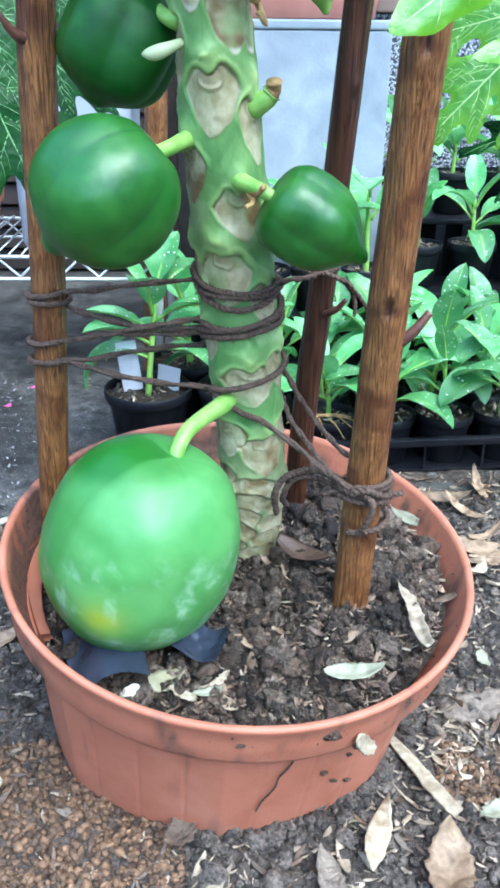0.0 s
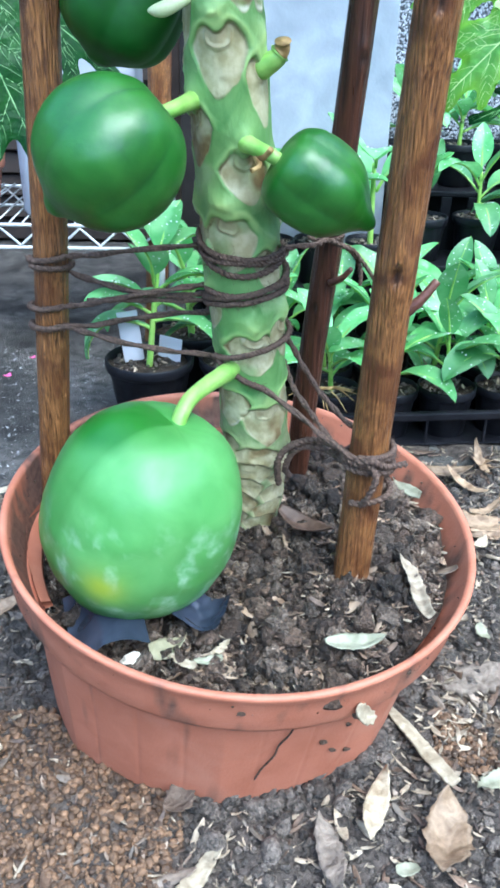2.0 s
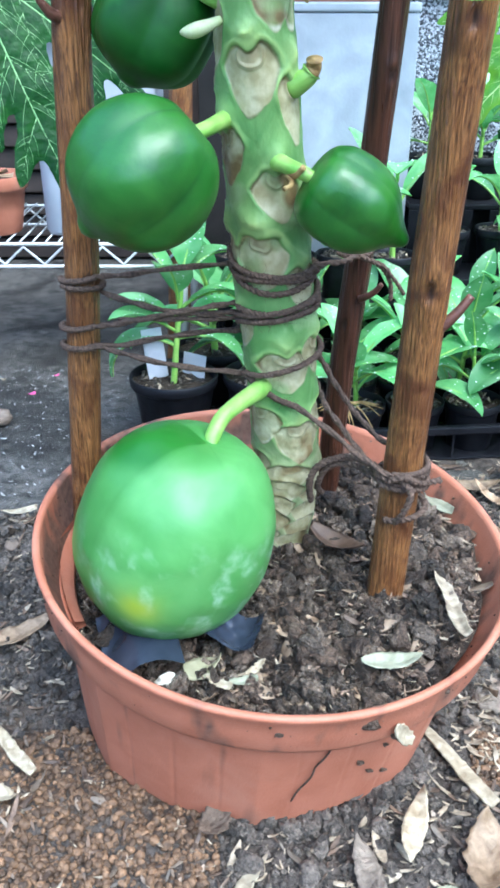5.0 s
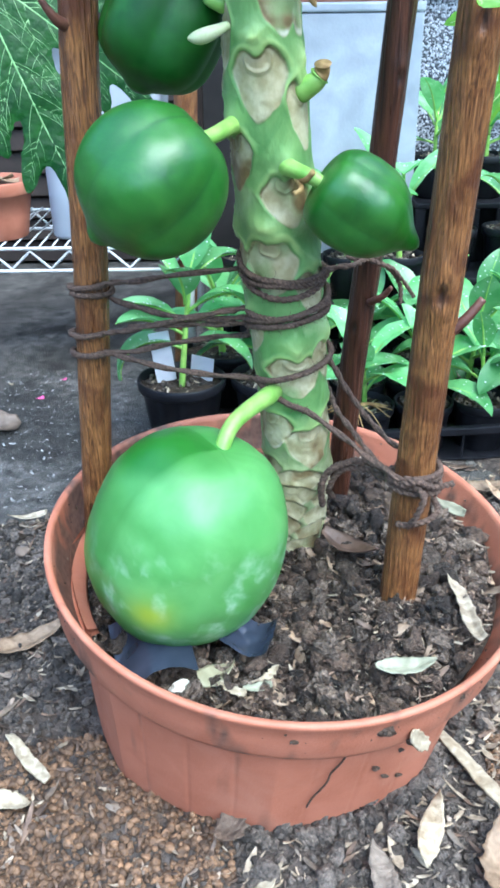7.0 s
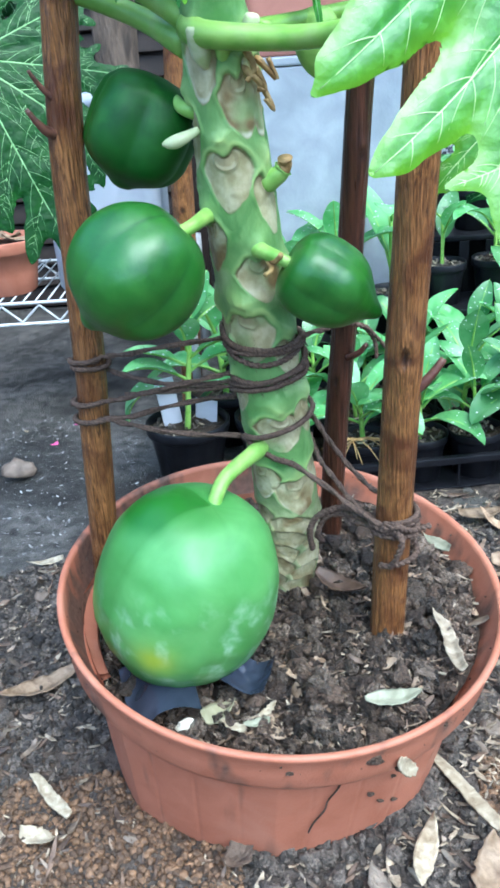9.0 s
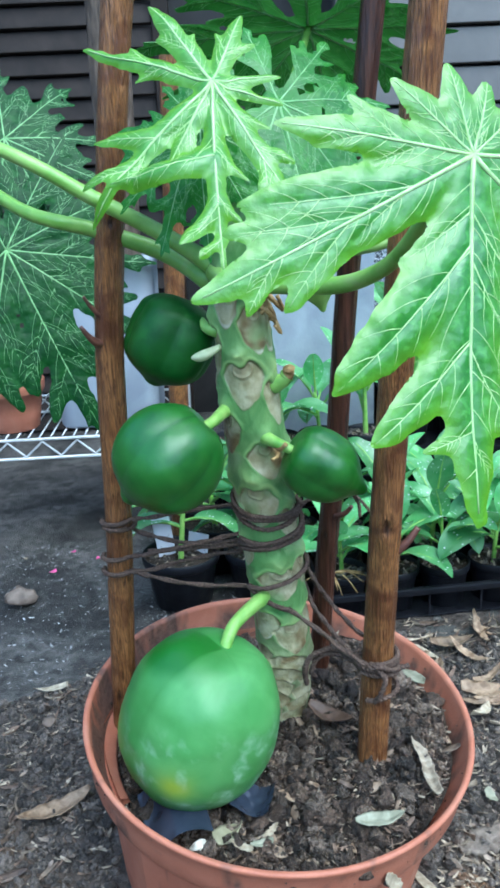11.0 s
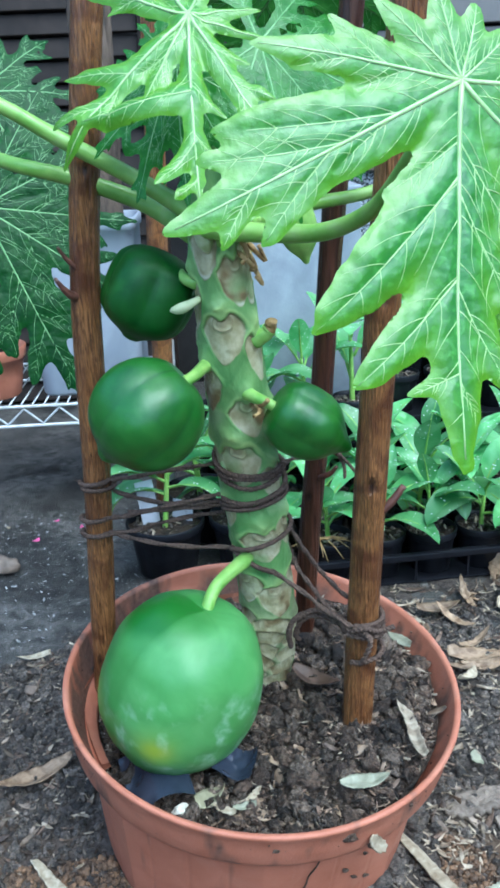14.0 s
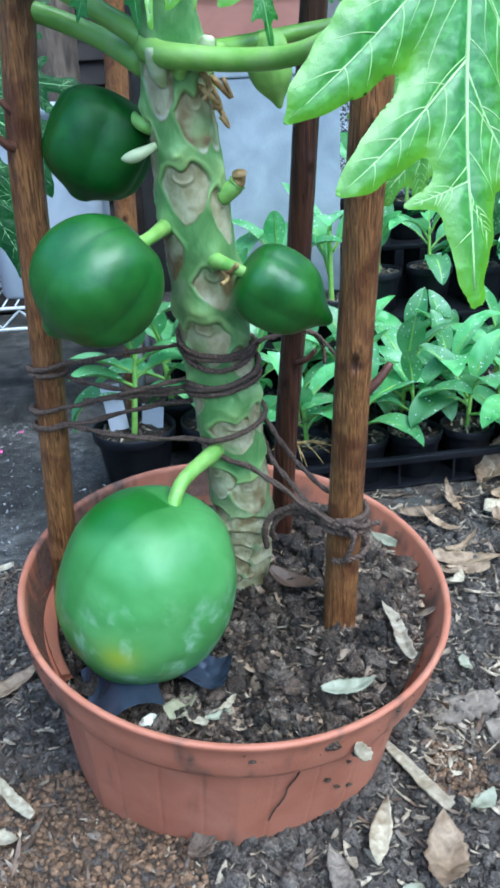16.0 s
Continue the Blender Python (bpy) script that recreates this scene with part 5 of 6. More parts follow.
# small bits among the soil, and pale flecks on the concrete
tpl = [blade_shape(1, 0.22, 0.2, 0.2, 0.7, 0.03, 8, 4, k, 0.3) for k in range(6)]
tpl = [(a, np.array([q for q in b if len(q) == 4])) for a, b in tpl]


def bits(name, count, keep, low, high, mat, label, zfun, parent=None, box4=(-0.6, 0.62, 0.33, 1.25), slim=(0.5, 1.3)):
    x, y = rng.uniform(box4[0], box4[1], count), rng.uniform(box4[2], box4[3], count)
    ok = keep(x, y)
    x, y = x[ok], y[ok]
    l = np.clip(rng.lognormal(math.log(low), 0.5, len(x)), low * 0.5, high)
    sz = np.stack([l, l * rng.uniform(*slim, len(x)), l], -1)
    sh = scatter(tpl, np.stack([x, y, zfun(x, y) + 0.003], -1), sz, turns(len(x), True))
    ob = part(name, sh, mat, parent, label) if parent else single(name, sh, mat, label, "plant debris", kind="stuff")
    return tagged(ob, kind="stuff")


outside = lambda x, y: np.hypot(x + 0.038, y - 0.73) > 0.20
bits("plant_debris", 4200, lambda x, y: outside(x, y) & (soil_height(x, y) > -0.008) & ((x > -0.1) | (y > 0.66) | (rng.uniform(size=len(x)) < 0.25)), 0.0095, 0.045, DEBRIS, "pale straw, leaf and wood bits on the soil", soil_height)
bits("dark_debris", 3000, lambda x, y: outside(x, y) & (soil_height(x, y) > -0.008), 0.013, 0.05, surface("dark_plant_debris", (0.05, 0.03, 0.02), (0.19, 0.125, 0.08), 90, 0.6, 0.15, 0.4, 300, island=0.5), "dark rotting leaf bits on the soil", soil_height)
bits("straw_bits", 260, lambda x, y: outside(x, y) & (x > 0.15), 0.03, 0.08, DEBRIS, "thin dry straw on the soil", soil_height, None, (0.16, 0.62, 0.62, 1.25), (0.12, 0.3))
bits("pale_flecks", 2600, lambda x, y: (soil_height(x, y) < -0.012), 0.0035, 0.012, surface("pale_flecks", (0.2, 0.195, 0.18), (0.48, 0.47, 0.44), 60, 0.4, 0.1, 0.1, 200, island=0.4), "pale flecks on wet concrete", lambda x, y: 0 * x, None, (-0.8, 0.0, 1.1, 1.68), (1.0, 2.5))


bits("pale_flakes", 560, lambda x, y: outside(x, y) & ((x > -0.06) | (rng.uniform(size=len(x)) < 0.25)), 0.012, 0.034, DEBRIS, "pale torn leaf and bark flakes on the soil", soil_height, None, (-0.32, 0.36, 0.36, 0.72), (0.6, 1.6))
bits("grey_flakes", 700, outside, 0.013, 0.036, surface("grey_leaf_flakes", (0.11, 0.080, 0.055), (0.28, 0.215, 0.155), 90, 0.55, 0.15, 0.5, 300, island=0.5), "grey-brown rotting flakes on the soil", soil_height, None, (-0.5, 0.5, 0.36, 1.1), (0.7, 1.8))


def soil_z(x, y):
    return np.array([on_soil(a, b)[2] for a, b in zip(x, y)])


inside_pot = lambda x, y: np.hypot(x + 0.021, y - 0.71) < 0.195
bits("fibre_litter", 1700, inside_pot, 0.0065, 0.026, DEBRIS, "pale fibres and leaf bits in the potting soil", soil_z, pot, (-0.23, 0.19, 0.5, 0.92), (0.35, 1.1))
LEAFBITS = surface("mixed_leaf_scraps", (0.11, 0.065, 0.036), (0.36, 0.26, 0.165), 90, 0.5, 0.2, 0.4, 300, island=0.6)
bits("torn_leaf", 420, inside_pot, 0.012, 0.030, LEAFBITS, "brown and olive leaf scraps in the potting soil", soil_z, pot, (-0.23, 0.19, 0.5, 0.92), (1.2, 2.6))
bits("leaf_litter", 1500, inside_pot, 0.008, 0.026, surface("brown_leaf_bits", (0.07, 0.042, 0.027), (0.26, 0.175, 0.115), 90, 0.6, 0.15, 0.4, 300, island=0.5), "brown leaf bits in the potting soil", soil_z, pot, (-0.23, 0.19, 0.5, 0.92), (0.5, 1.3))


def in_pot(name, shape, x, y, turn, mat, label, category, up=0.006, pitch=0.0, roll=0.0):
    p = on_soil(x, y)
    return single(name, moved(shape, pose(p[0], p[1], p[2] + up, roll, pitch, turn)), mat, label, category, "litter in the pot")


in_pot("dry_leaf", blade_shape(0.052, 0.020, 0.3, 0.3, 0.9, seed=30), 0.072, 0.572, 8, PALELEAF, "pale grey-green narrow leaf on the potting soil", "leaf", 0.010)
in_pot("dry_leaf", blade_shape(0.042, 0.017, 0.2, 0.2, 1.0, seed=31), 0.151, 0.783, -58, PALELEAF, "pale green narrow leaf on the potting soil", "leaf", 0.014)
in_pot("dry_leaf", blade_shape(0.036, 0.023, 0.3, 0.3, 0.9, seed=32), -0.084, 0.578, 40, surface("olive_leaf", (0.25, 0.23, 0.13), (0.38, 0.34, 0.21), 60, 0.5, 0.1, 0.4, 240), "olive-brown oval leaf on the potting soil", "leaf", 0.010)
in_pot("wood_chip", blade_shape(0.026, 0.008, 0.2, 0.2, 0.4, seed=33, ragged=0.4), -0.070, 0.552, -40, STRAW, "pale wood chip on the potting soil", "wood chip", 0.009)
in_pot("wood_chip", blade_shape(0.024, 0.009, 0.3, 0.4, 0.5, seed=34, ragged=0.4), -0.050, 0.557, 10, PALELEAF, "pale greenish chip on the potting soil", "wood chip", 0.010)
in_pot("wood_chip", blade_shape(0.024, 0.007, 0.2, 0.2, 0.4, seed=35, ragged=0.4), -0.040, 0.575, 55, STRAW, "pale wood chip on the potting soil", "wood chip", 0.011)
in_pot("sheath_strip", blade_shape(0.098, 0.013, 0.2, 0.5, 0.5, seed=36, ragged=0.2), 0.134, 0.632, -86, DEBRIS, "long pale dry leaf sheath on the potting soil", "leaf", 0.011)
in_pot("dry_leaf", blade_shape(0.06, 0.026, 0.5, 0.5, 0.9, seed=37), 0.040, 0.712, -35, surface("brown_wet_leaf", (0.08, 0.045, 0.025), (0.17, 0.10, 0.06), 60, 0.45, 0.1, 0.4, 240), "wet brown leaf at the foot of the stem", "leaf", 0.008)
v, f = lumps(1, 0.5, 3, 91)[0]
in_pot("white_crumb", (v * (0.010, 0.008, 0.006), f.tolist()), -0.112, 0.565, 20, surface("white_crumb", (0.6, 0.55, 0.42), (0.85, 0.8, 0.66), 120, 0.7, 0.1, 0.6, 500), "crumbly cream-white lump on the potting soil", "lump", 0.006)
for k, (x, y, s_) in enumerate(((0.055, 0.545, 0.012), (0.17, 0.75, 0.014), (0.13, 0.79, 0.012), (0.165, 0.70, 0.011), (0.02, 0.60, 0.012), (-0.01, 0.63, 0.011), (0.12, 0.86, 0.013), (0.09, 0.80, 0.012))):
    v, f = lumps(1, 0.5, 3, 100 + k)[0]
    in_pot("soil_lump", (v * (s_, s_ * 0.9, s_ * 0.75), f.tolist()), x, y, 40 * k, CLOD, "grey-brown lump of wet soil in the pot", "soil lump", 0.004)

# black film under the big fruit, a shard inside the rim
u, v = np.meshgrid(np.linspace(-1, 1, 30), np.linspace(-1, 1, 30), indexing="ij")


def film(x, y, lx, ly, turn, seed, label):
    p = np.stack([u * lx, v * ly, 0.012 * np.sin(2.2 * u + seed) + 0.006 * fractal(np.stack([u.ravel(), v.ravel(), 0 * u.ravel()], -1), 1.3, seed, 2).reshape(u.shape)], -1)
    q = on_soil(x, y)
    single("plastic_film", moved(grid(p), pose(q[0], q[1], q[2] + 0.027, 8, -6, turn)), FILM, label, "plastic film")


film(-0.140, 0.600, 0.032, 0.042, 15, 1, "black plastic film folded under the big fruit")
film(-0.060, 0.612, 0.026, 0.020, -20, 4, "crumpled black plastic film beside the fruit")
a = np.radians(np.linspace(168, 208, 26))
shard = np.array([[(r * np.cos(t_), r * np.sin(t_), z) for t_ in a] for r, z in ((0.206, -0.040), (0.186, -0.046), (0.184, -0.052), (0.204, -0.056))])
part("inner_ledge", moved(grid(shard), POT_M), TERRACOTTA, pot)
# dirt and a root on the pot's front
for k, (ang, h, l) in enumerate(((-72, -0.016, 0.010), (-70, -0.052, 0.007), (-66, -0.100, 0.004), (-62, -0.120, 0.004), (-60, -0.085, 0.003), (-57, -0.13, 0.003), (-69, -0.045, 0.009), (-64, -0.043, 0.006), (-52, -0.015, 0.004), (-90, -0.02, 0.003))):
    r = (0.2165 if h > -0.045 else 0.199 - 0.10 * (-h - 0.05))
    v, f = lumps(1, 0.6, 2, 200 + k)[0]
    p = POT_M @ Vector((r * math.cos(radians(ang)), r * math.sin(radians(ang)), h))
    part("dirt_fleck", (v * (l, 0.002, l * 0.7) + np.array(p), f.tolist()), CLOD, pot)
k = 420
ang_ = rng.uniform(0, 2 * np.pi, k)
inner = rng.uniform(size=k) < 0.6
zz2 = np.where(inner, -0.055 + 0.05 * rng.uniform(size=k) ** 2.2, -0.045 * rng.uniform(size=k))
rr2 = np.where(inner, np.interp(zz2, [-0.055, -0.034, -0.02, 0.0], [0.193, 0.2025, 0.2100, 0.2140]), np.interp(zz2, [-0.045, -0.024, -0.005, 0.0], [0.2138, 0.2162, 0.2204, 0.2206]))
sz2 = np.clip(rng.lognormal(-6.9, 0.55, k), 0.0004, 0.0031) * np.where(inner, 1.3, 0.75)
tagged(part("dirt_specks", moved(scatter(lumps(5, 0.6, 1, 300), np.stack([rr2 * np.cos(ang_), rr2 * np.sin(ang_), zz2], -1), sz2[:, None] * 0.65 * rng.uniform(0.6, 1.3, (k, 3)), turns(k)), POT_M), CLOD, pot), kind="stuff")
root = [POT_M @ Vector(((0.2005 - 0.10 * d) * math.cos(radians(a_)), (0.2005 - 0.10 * d) * math.sin(radians(a_)), -0.052 - d)) for a_, d in ((-76, 0.0), (-77, 0.02), (-79, 0.035), (-79.5, 0.05), (-82, 0.07), (-83, 0.085))]
part("root", tube(smooth_line([tuple(p) for p in root], 30), 0.0009, 6), CLOD, pot)
p = POT_M @ Vector((0.2170 * math.cos(radians(-63)), 0.2170 * math.sin(radians(-63)), -0.040))
single("wood_chip", moved(blade_shape(0.030, 0.013, 0.2, 0.2, 0.5, 0.002, seed=41, ragged=0.3), Matrix.Translation(p) @ pose(0, 0, 0, 70, 50, 30)), STRAW, "cream wood chip stuck to the pot's rim", "wood chip")

# ---- seedlings ----
def black_pot(r, h, label, group):
    """A thin-walled nursery pot with ribs and its soil, at the origin."""
    ob = thing("nursery_pot", (0, 0, 0), label, "pot", group)
    n = 48
    a = np.linspace(0, 2 * np.pi, n, endpoint=False)
    prof = [(0.70, 0), (0.76, 0.03), (0.92, 0.78), (0.94, 0.80), (1.0, 0.82), (1.02, 0.86), (1.03, 0.98), (1.0, 1.0), (0.965, 0.99), (0.955, 0.85), (0.93, 0.78)]
    rows = [np.stack([q * r * (1 + (0.012 * np.cos(12 * a) if 0.02 < z < 0.79 else 0)) * np.cos(a), q * r * (1 + (0.012 * np.cos(12 * a) if 0.02 < z < 0.79 else 0)) * np.sin(a), z * h + 0 * a], -1) for q, z in prof]
    part("body", grid(np.array(rows), wrap=True), BLACKPLASTIC, ob)
    rr, aa = np.meshgrid(np.linspace(0.001, 0.945 * r, 12), a, indexing="ij")
    x, y = rr * np.cos(aa), rr * np.sin(aa)
    z = h * 0.88 + 0.006 * fractal(np.stack([x.ravel(), y.ravel(), 0 * x.ravel() + r], -1), 45, 3, 3).reshape(x.shape)
    part("soil", grid(np.stack([x, y, z], -1), wrap=True), SOIL, ob)
    m = 60
    q, w_ = r * 0.9 * np.sqrt(rng.uniform(0, 1, m)), rng.uniform(0, 6.28, m)
    sz = rng.uniform(0.002, 0.005, m)
    tagged(part("loose_soil", scatter(lumps(4, 0.5, 1, 7), np.stack([q * np.cos(w_), q * np.sin(w_), h * 0.88 + sz * 0.4], -1), sz[:, None] * np.ones((m, 3)), turns(m)), GRIT, ob), kind="stuff")
    sz = np.stack([rng.uniform(0.008, 0.02, 14)] * 3, -1)
    q, w_ = r * 0.8 * np.sqrt(rng.uniform(0, 1, 14)), rng.uniform(0, 6.28, 14)
    tagged(part("bark_litter", scatter(tpl, np.stack([q * np.cos(w_), q * np.sin(w_), 0 * q + h * 0.88 + 0.005], -1), sz, turns(14, True)), DEBRIS, ob), kind="stuff")
    return ob


def leaf_blade(base, heading, rise, length, width, arch, seed):
    """A broad pointed blade on a short stalk; heading and rise in degrees."""
    n, m = 22, 9
    s = np.linspace(0, 1, n)
    ang = radians(rise) - arch * s**1.3
    step = length / (n - 1)
    run = np.concatenate([[0], np.cumsum(np.cos(ang[:-1]) * step)])
    up = np.concatenate([[0], np.cumsum(np.sin(ang[:-1]) * step)])
    h = radians(heading)
    line = np.array(base) + np.stack([run * math.cos(h), run * math.sin(h), up], -1)
    side = np.array((-math.sin(h), math.cos(h), 0))
    nrm = np.stack([-np.sin(ang) * math.cos(h), -np.sin(ang) * math.sin(h), np.cos(ang)], -1)
    b = np.clip((s - 0.16) / 0.84, 0, 1)
    wid = width / 2 * np.clip(np.sin(np.pi * b**0.85), 0, 1) ** 0.72 + 0.0028 * (1 - b)
    v = np.linspace(-1, 1, m)
    p = line[:, None] + side * (wid[:, None] * v)[..., None] + nrm[:, None] * (0.28 * wid[:, None] * np.abs(v) ** 1.3)[..., None]
    q = p.reshape(-1, 3)
    p = (q + np.array((0, 0, 1)) * (0.0025 * fractal(q, 40, seed, 2))[:, None]).reshape(n, m, 3)
    return p, tube(line - nrm * 0.0012, np.linspace(0.0028, 0.0006, n), 6)


def seedling(kind, leaves, stem_h, label):
    """A broad-leaved seedling at the origin: leaves are (heading, rise, length, width, arch)."""
    ob = thing("seedling", (0, 0, 0), label, "seedling", "seedlings in black pots")
    part("stem", tube(smooth_line([(0, 0, -0.01), (0.001, 0, stem_h * 0.5), (0.003, 0.001, stem_h)], 12), np.linspace(0.0048, 0.0032, 12), 10), STEMGREEN, ob)
    drops = []
    dv, df = ico(1)
    for k, (hd, rs, ln, wd, ar) in enumerate(leaves):
        z = stem_h * (0.35 + 0.62 * k / max(1, len(leaves) - 1))
        p, rib = leaf_blade((0.002 * math.cos(radians(hd)), 0.002 * math.sin(radians(hd)), z), hd, rs, ln * 1.18, wd * 1.12, ar, kind * 10 + k)
        leaf = part("leaf", grid(p), SEEDLEAF, ob)
        part("midrib", rib, STEMGREEN, leaf)
        for _ in range(13):
            i, j = rng.integers(6, 19), rng.integers(1, 8)
            sz = rng.uniform(0.0007, 0.0019)
            drops.append((dv * (sz, sz, sz * 0.6) + p[i, j] + (0, 0, 0.0005), df.tolist()))
    tagged(part("water_drop", merged(*drops), DROP, ob, "water drops coloured white for their glints"), kind="stuff")
    return ob


LABEL = "broad-leaved light green seedling in a black pot"
plants = [
    seedling(1, [(200, 30, 0.12, 0.046, 1.5), (320, 35, 0.13, 0.052, 1.6), (80, 45, 0.12, 0.048, 1.2), (250, 50, 0.13, 0.050, 1.5), (150, 60, 0.11, 0.044, 1.1), (10, 72, 0.10, 0.040, 0.8), (290, 78, 0.09, 0.040, 0.5)], 0.09, LABEL),
    seedling(2, [(10, 25, 0.12, 0.050, 1.7), (150, 35, 0.13, 0.050, 1.5), (270, 40, 0.13, 0.056, 1.7), (210, 65, 0.11, 0.046, 0.9), (330, 60, 0.12, 0.048, 1.3), (90, 70, 0.10, 0.042, 0.8)], 0.08, LABEL),
    seedling(3, [(230, 20, 0.11, 0.044, 1.7), (340, 40, 0.14, 0.050, 1.6), (110, 50, 0.13, 0.052, 1.2), (180, 55, 0.14, 0.050, 1.4), (290, 65, 0.11, 0.042, 0.9), (40, 78, 0.09, 0.036, 0.5)], 0.10, LABEL),
    seedling(4, [(300, 75, 0.14, 0.046, 0.7), (170, 60, 0.11, 0.040, 0.8), (60, 40, 0.11, 0.042, 1.0)], 0.12, "tall thin light green seedling in a black pot"),
    seedling(5, [(188, 22, 0.105, 0.054, 2.3), (345, 20, 0.095, 0.042, 1.5), (200, 30, 0.085, 0.044, 0.9), (15, 40, 0.11, 0.048, 1.6), (185, 25, 0.080, 0.036, 0.6), (350, 45, 0.10, 0.044, 1.5), (250, 70, 0.085, 0.046, 1.4), (165, 62, 0.085, 0.040, 0.8), (20, 66, 0.085, 0.042, 1.5), (60, 75, 0.08, 0.036, 0.7)], 0.150, "leafy light green seedling in a wide black pot"),
]
small_pot = black_pot(0.047, 0.085, "small black nursery pot with soil", "small nursery pots")
wide_pot = black_pot(0.073, 0.105, "wide black nursery pot with soil", "wide nursery pots")


def planted(pot_ob, height, x, y, z, kind, turn, scale):
    copy_thing(pot_ob, pose(x, y, z, 0, 0, turn * 1.7))
    if kind is not None:
        copy_thing(plants[kind], pose(x, y, z + height * 0.88, rng.uniform(-6, 6), rng.uniform(-6, 6), turn) @ Matrix.Scale(scale * (1.02 if height < 0.1 else 1.30), 4))


LOW, TIER, HIGH = 0.155, 0.195, 0.310
layout = [
    (0.135, 1.305, 0.0, 1, 40, 0.95), (0.232, 1.312, 0.0, 0, 120, 0.9), (0.329, 1.318, 0.0, 2, 200, 0.85), (0.426, 1.326, 0.0, 1, 300, 1.0), (0.523, 1.334, 0.0, 0, 20, 0.95),
    (0.135, 1.405, 0.0, 2, 250, 0.85), (0.232, 1.412, 0.0, 3, 10, 1.0), (0.329, 1.418, 0.0, 0, 330, 1.05), (0.426, 1.426, 0.0, 2, 80, 0.95), (0.523, 1.434, 0.0, 1, 170, 1.0),
    (0.07, 1.53, 0.0, 0, 60, 0.95), (0.168, 1.54, 0.0, 2, 150, 0.95), (0.266, 1.545, 0.0, 1, 280, 1.1), (0.364, 1.55, 0.0, 2, 15, 1.0), (0.462, 1.555, 0.0, 0, 190, 1.0), (0.56, 1.56, 0.0, 2, 100, 1.0),
    (-0.055, 1.665, LOW, None, 90, 1.0), (0.045, 1.66, LOW, 1, 70, 0.95), (0.140, 1.67, LOW, 2, 230, 1.0), (0.240, 1.665, LOW, 3, 200, 1.25),
    (0.345, 1.70, TIER, 3, 120, 0.8), (0.455, 1.71, TIER, 2, 40, 0.9), (0.565, 1.70, TIER, 1, 140, 1.0), (0.675, 1.71, TIER, 0, 260, 1.0),
    (0.335, 1.865, HIGH, 2, 310, 0.9), (0.440, 1.86, HIGH, 0, 160, 0.95), (0.545, 1.87, HIGH, 2, 200, 1.0), (0.65, 1.86, HIGH, 1, 60, 1.0),
]
for x, y, z, kind, turn, scale in layout:
    planted(small_pot, 0.085, x, y, z, kind, turn, scale)
for x, y, z, kind, turn, scale in ((-0.166, 1.378, 0.0, 4, 0, 0.92), (-0.008, 1.385, 0.0, 0, 200, 0.8), (-0.10, 1.53, 0.0, 1, 150, 1.1)):
    planted(wide_pot, 0.105, x, y, z, kind, turn, scale)
for ob in plants + [small_pot, wide_pot]:
    for o in (*ob.children_recursive, ob):
        bpy.data.objects.remove(o)


def tray(x0, x1, y0, y1, z, turn, label):
    """A black carrying tray: a lip round the edge, thin dividers and corner legs."""
    ob = thing("seedling_tray", ((x0 + x1) / 2, y0, z), label, "tray", "black seedling trays")
    cx, cy = (x0 + x1) / 2, (y0 + y1) / 2
    m = Matrix.Translation((cx, cy, z)) @ pose(0, 0, 0, 0, 0, turn)
    w_, d_ = (x1 - x0) / 2, (y1 - y0) / 2
    for nm, sh in (("lip", box(-w_, w_, -d_ - 0.006, -d_ + 0.006, 0.046, 0.060, 0.003)), ("lip", box(-w_, w_, d_ - 0.006, d_ + 0.006, 0.046, 0.060, 0.003)),
                   ("lip", box(-w_ - 0.006, -w_ + 0.006, -d_, d_, 0.045, 0.059, 0.003)), ("lip", box(w_ - 0.006, w_ + 0.006, -d_, d_, 0.045, 0.059, 0.003)), ("floor", box(-w_, w_, -d_, d_, 0.0, 0.003, 0.001))):
        part(nm, moved(sh, m), BLACKPLASTIC, ob, smooth=False)
    k = int(round(2 * w_ / 0.097))
    for i in range(k + 1):
        x = -w_ + 2 * w_ * i / k
        part("divider", moved(box(x - 0.002, x + 0.002, -d_, -d_ + 0.004, 0.003, 0.046, 0.0008), m), BLACKPLASTIC, ob, smooth=False)
    return ob


tray(0.085, 0.575, 1.262, 1.47, 0.001, 4.5, "black plastic tray of seedling pots on the soil")


def crate(x0, x1, y0, y1, h, label):
    """A black crate, upside down, with slotted sides."""
    ob = thing("crate", ((x0 + x1) / 2, y0, 0), label, "crate")
    part("top", box(x0, x1, y0, y1, h - 0.012, h, 0.003), BLACKPLASTIC, ob, smooth=False)
    n = 9
    for i in range(n):
        x = x0 + (x1 - x0 - 0.02) * i / (n - 1)
        part("slat", box(x, x + 0.02, y0, y0 + 0.006, 0.0, h - 0.012, 0.001), BLACKPLASTIC, ob, smooth=False)
    part("back_panel", box(x0, x1, y1 - 0.006, y1, 0.0, h - 0.012, 0.001), BLACKPLASTIC, ob, smooth=False)
    part("band", box(x0, x1, y0 + 0.006, y0 + 0.012, h * 0.4, h * 0.55, 0.001), BLACKPLASTIC, ob, smooth=False)
    for x, y in ((x0, y1 - 0.03), (x1 - 0.03, y1 - 0.03)):
        part("corner_post", box(x, x + 0.03, y, y + 0.03, 0.0, h - 0.012, 0.001), BLACKPLASTIC, ob, smooth=False)


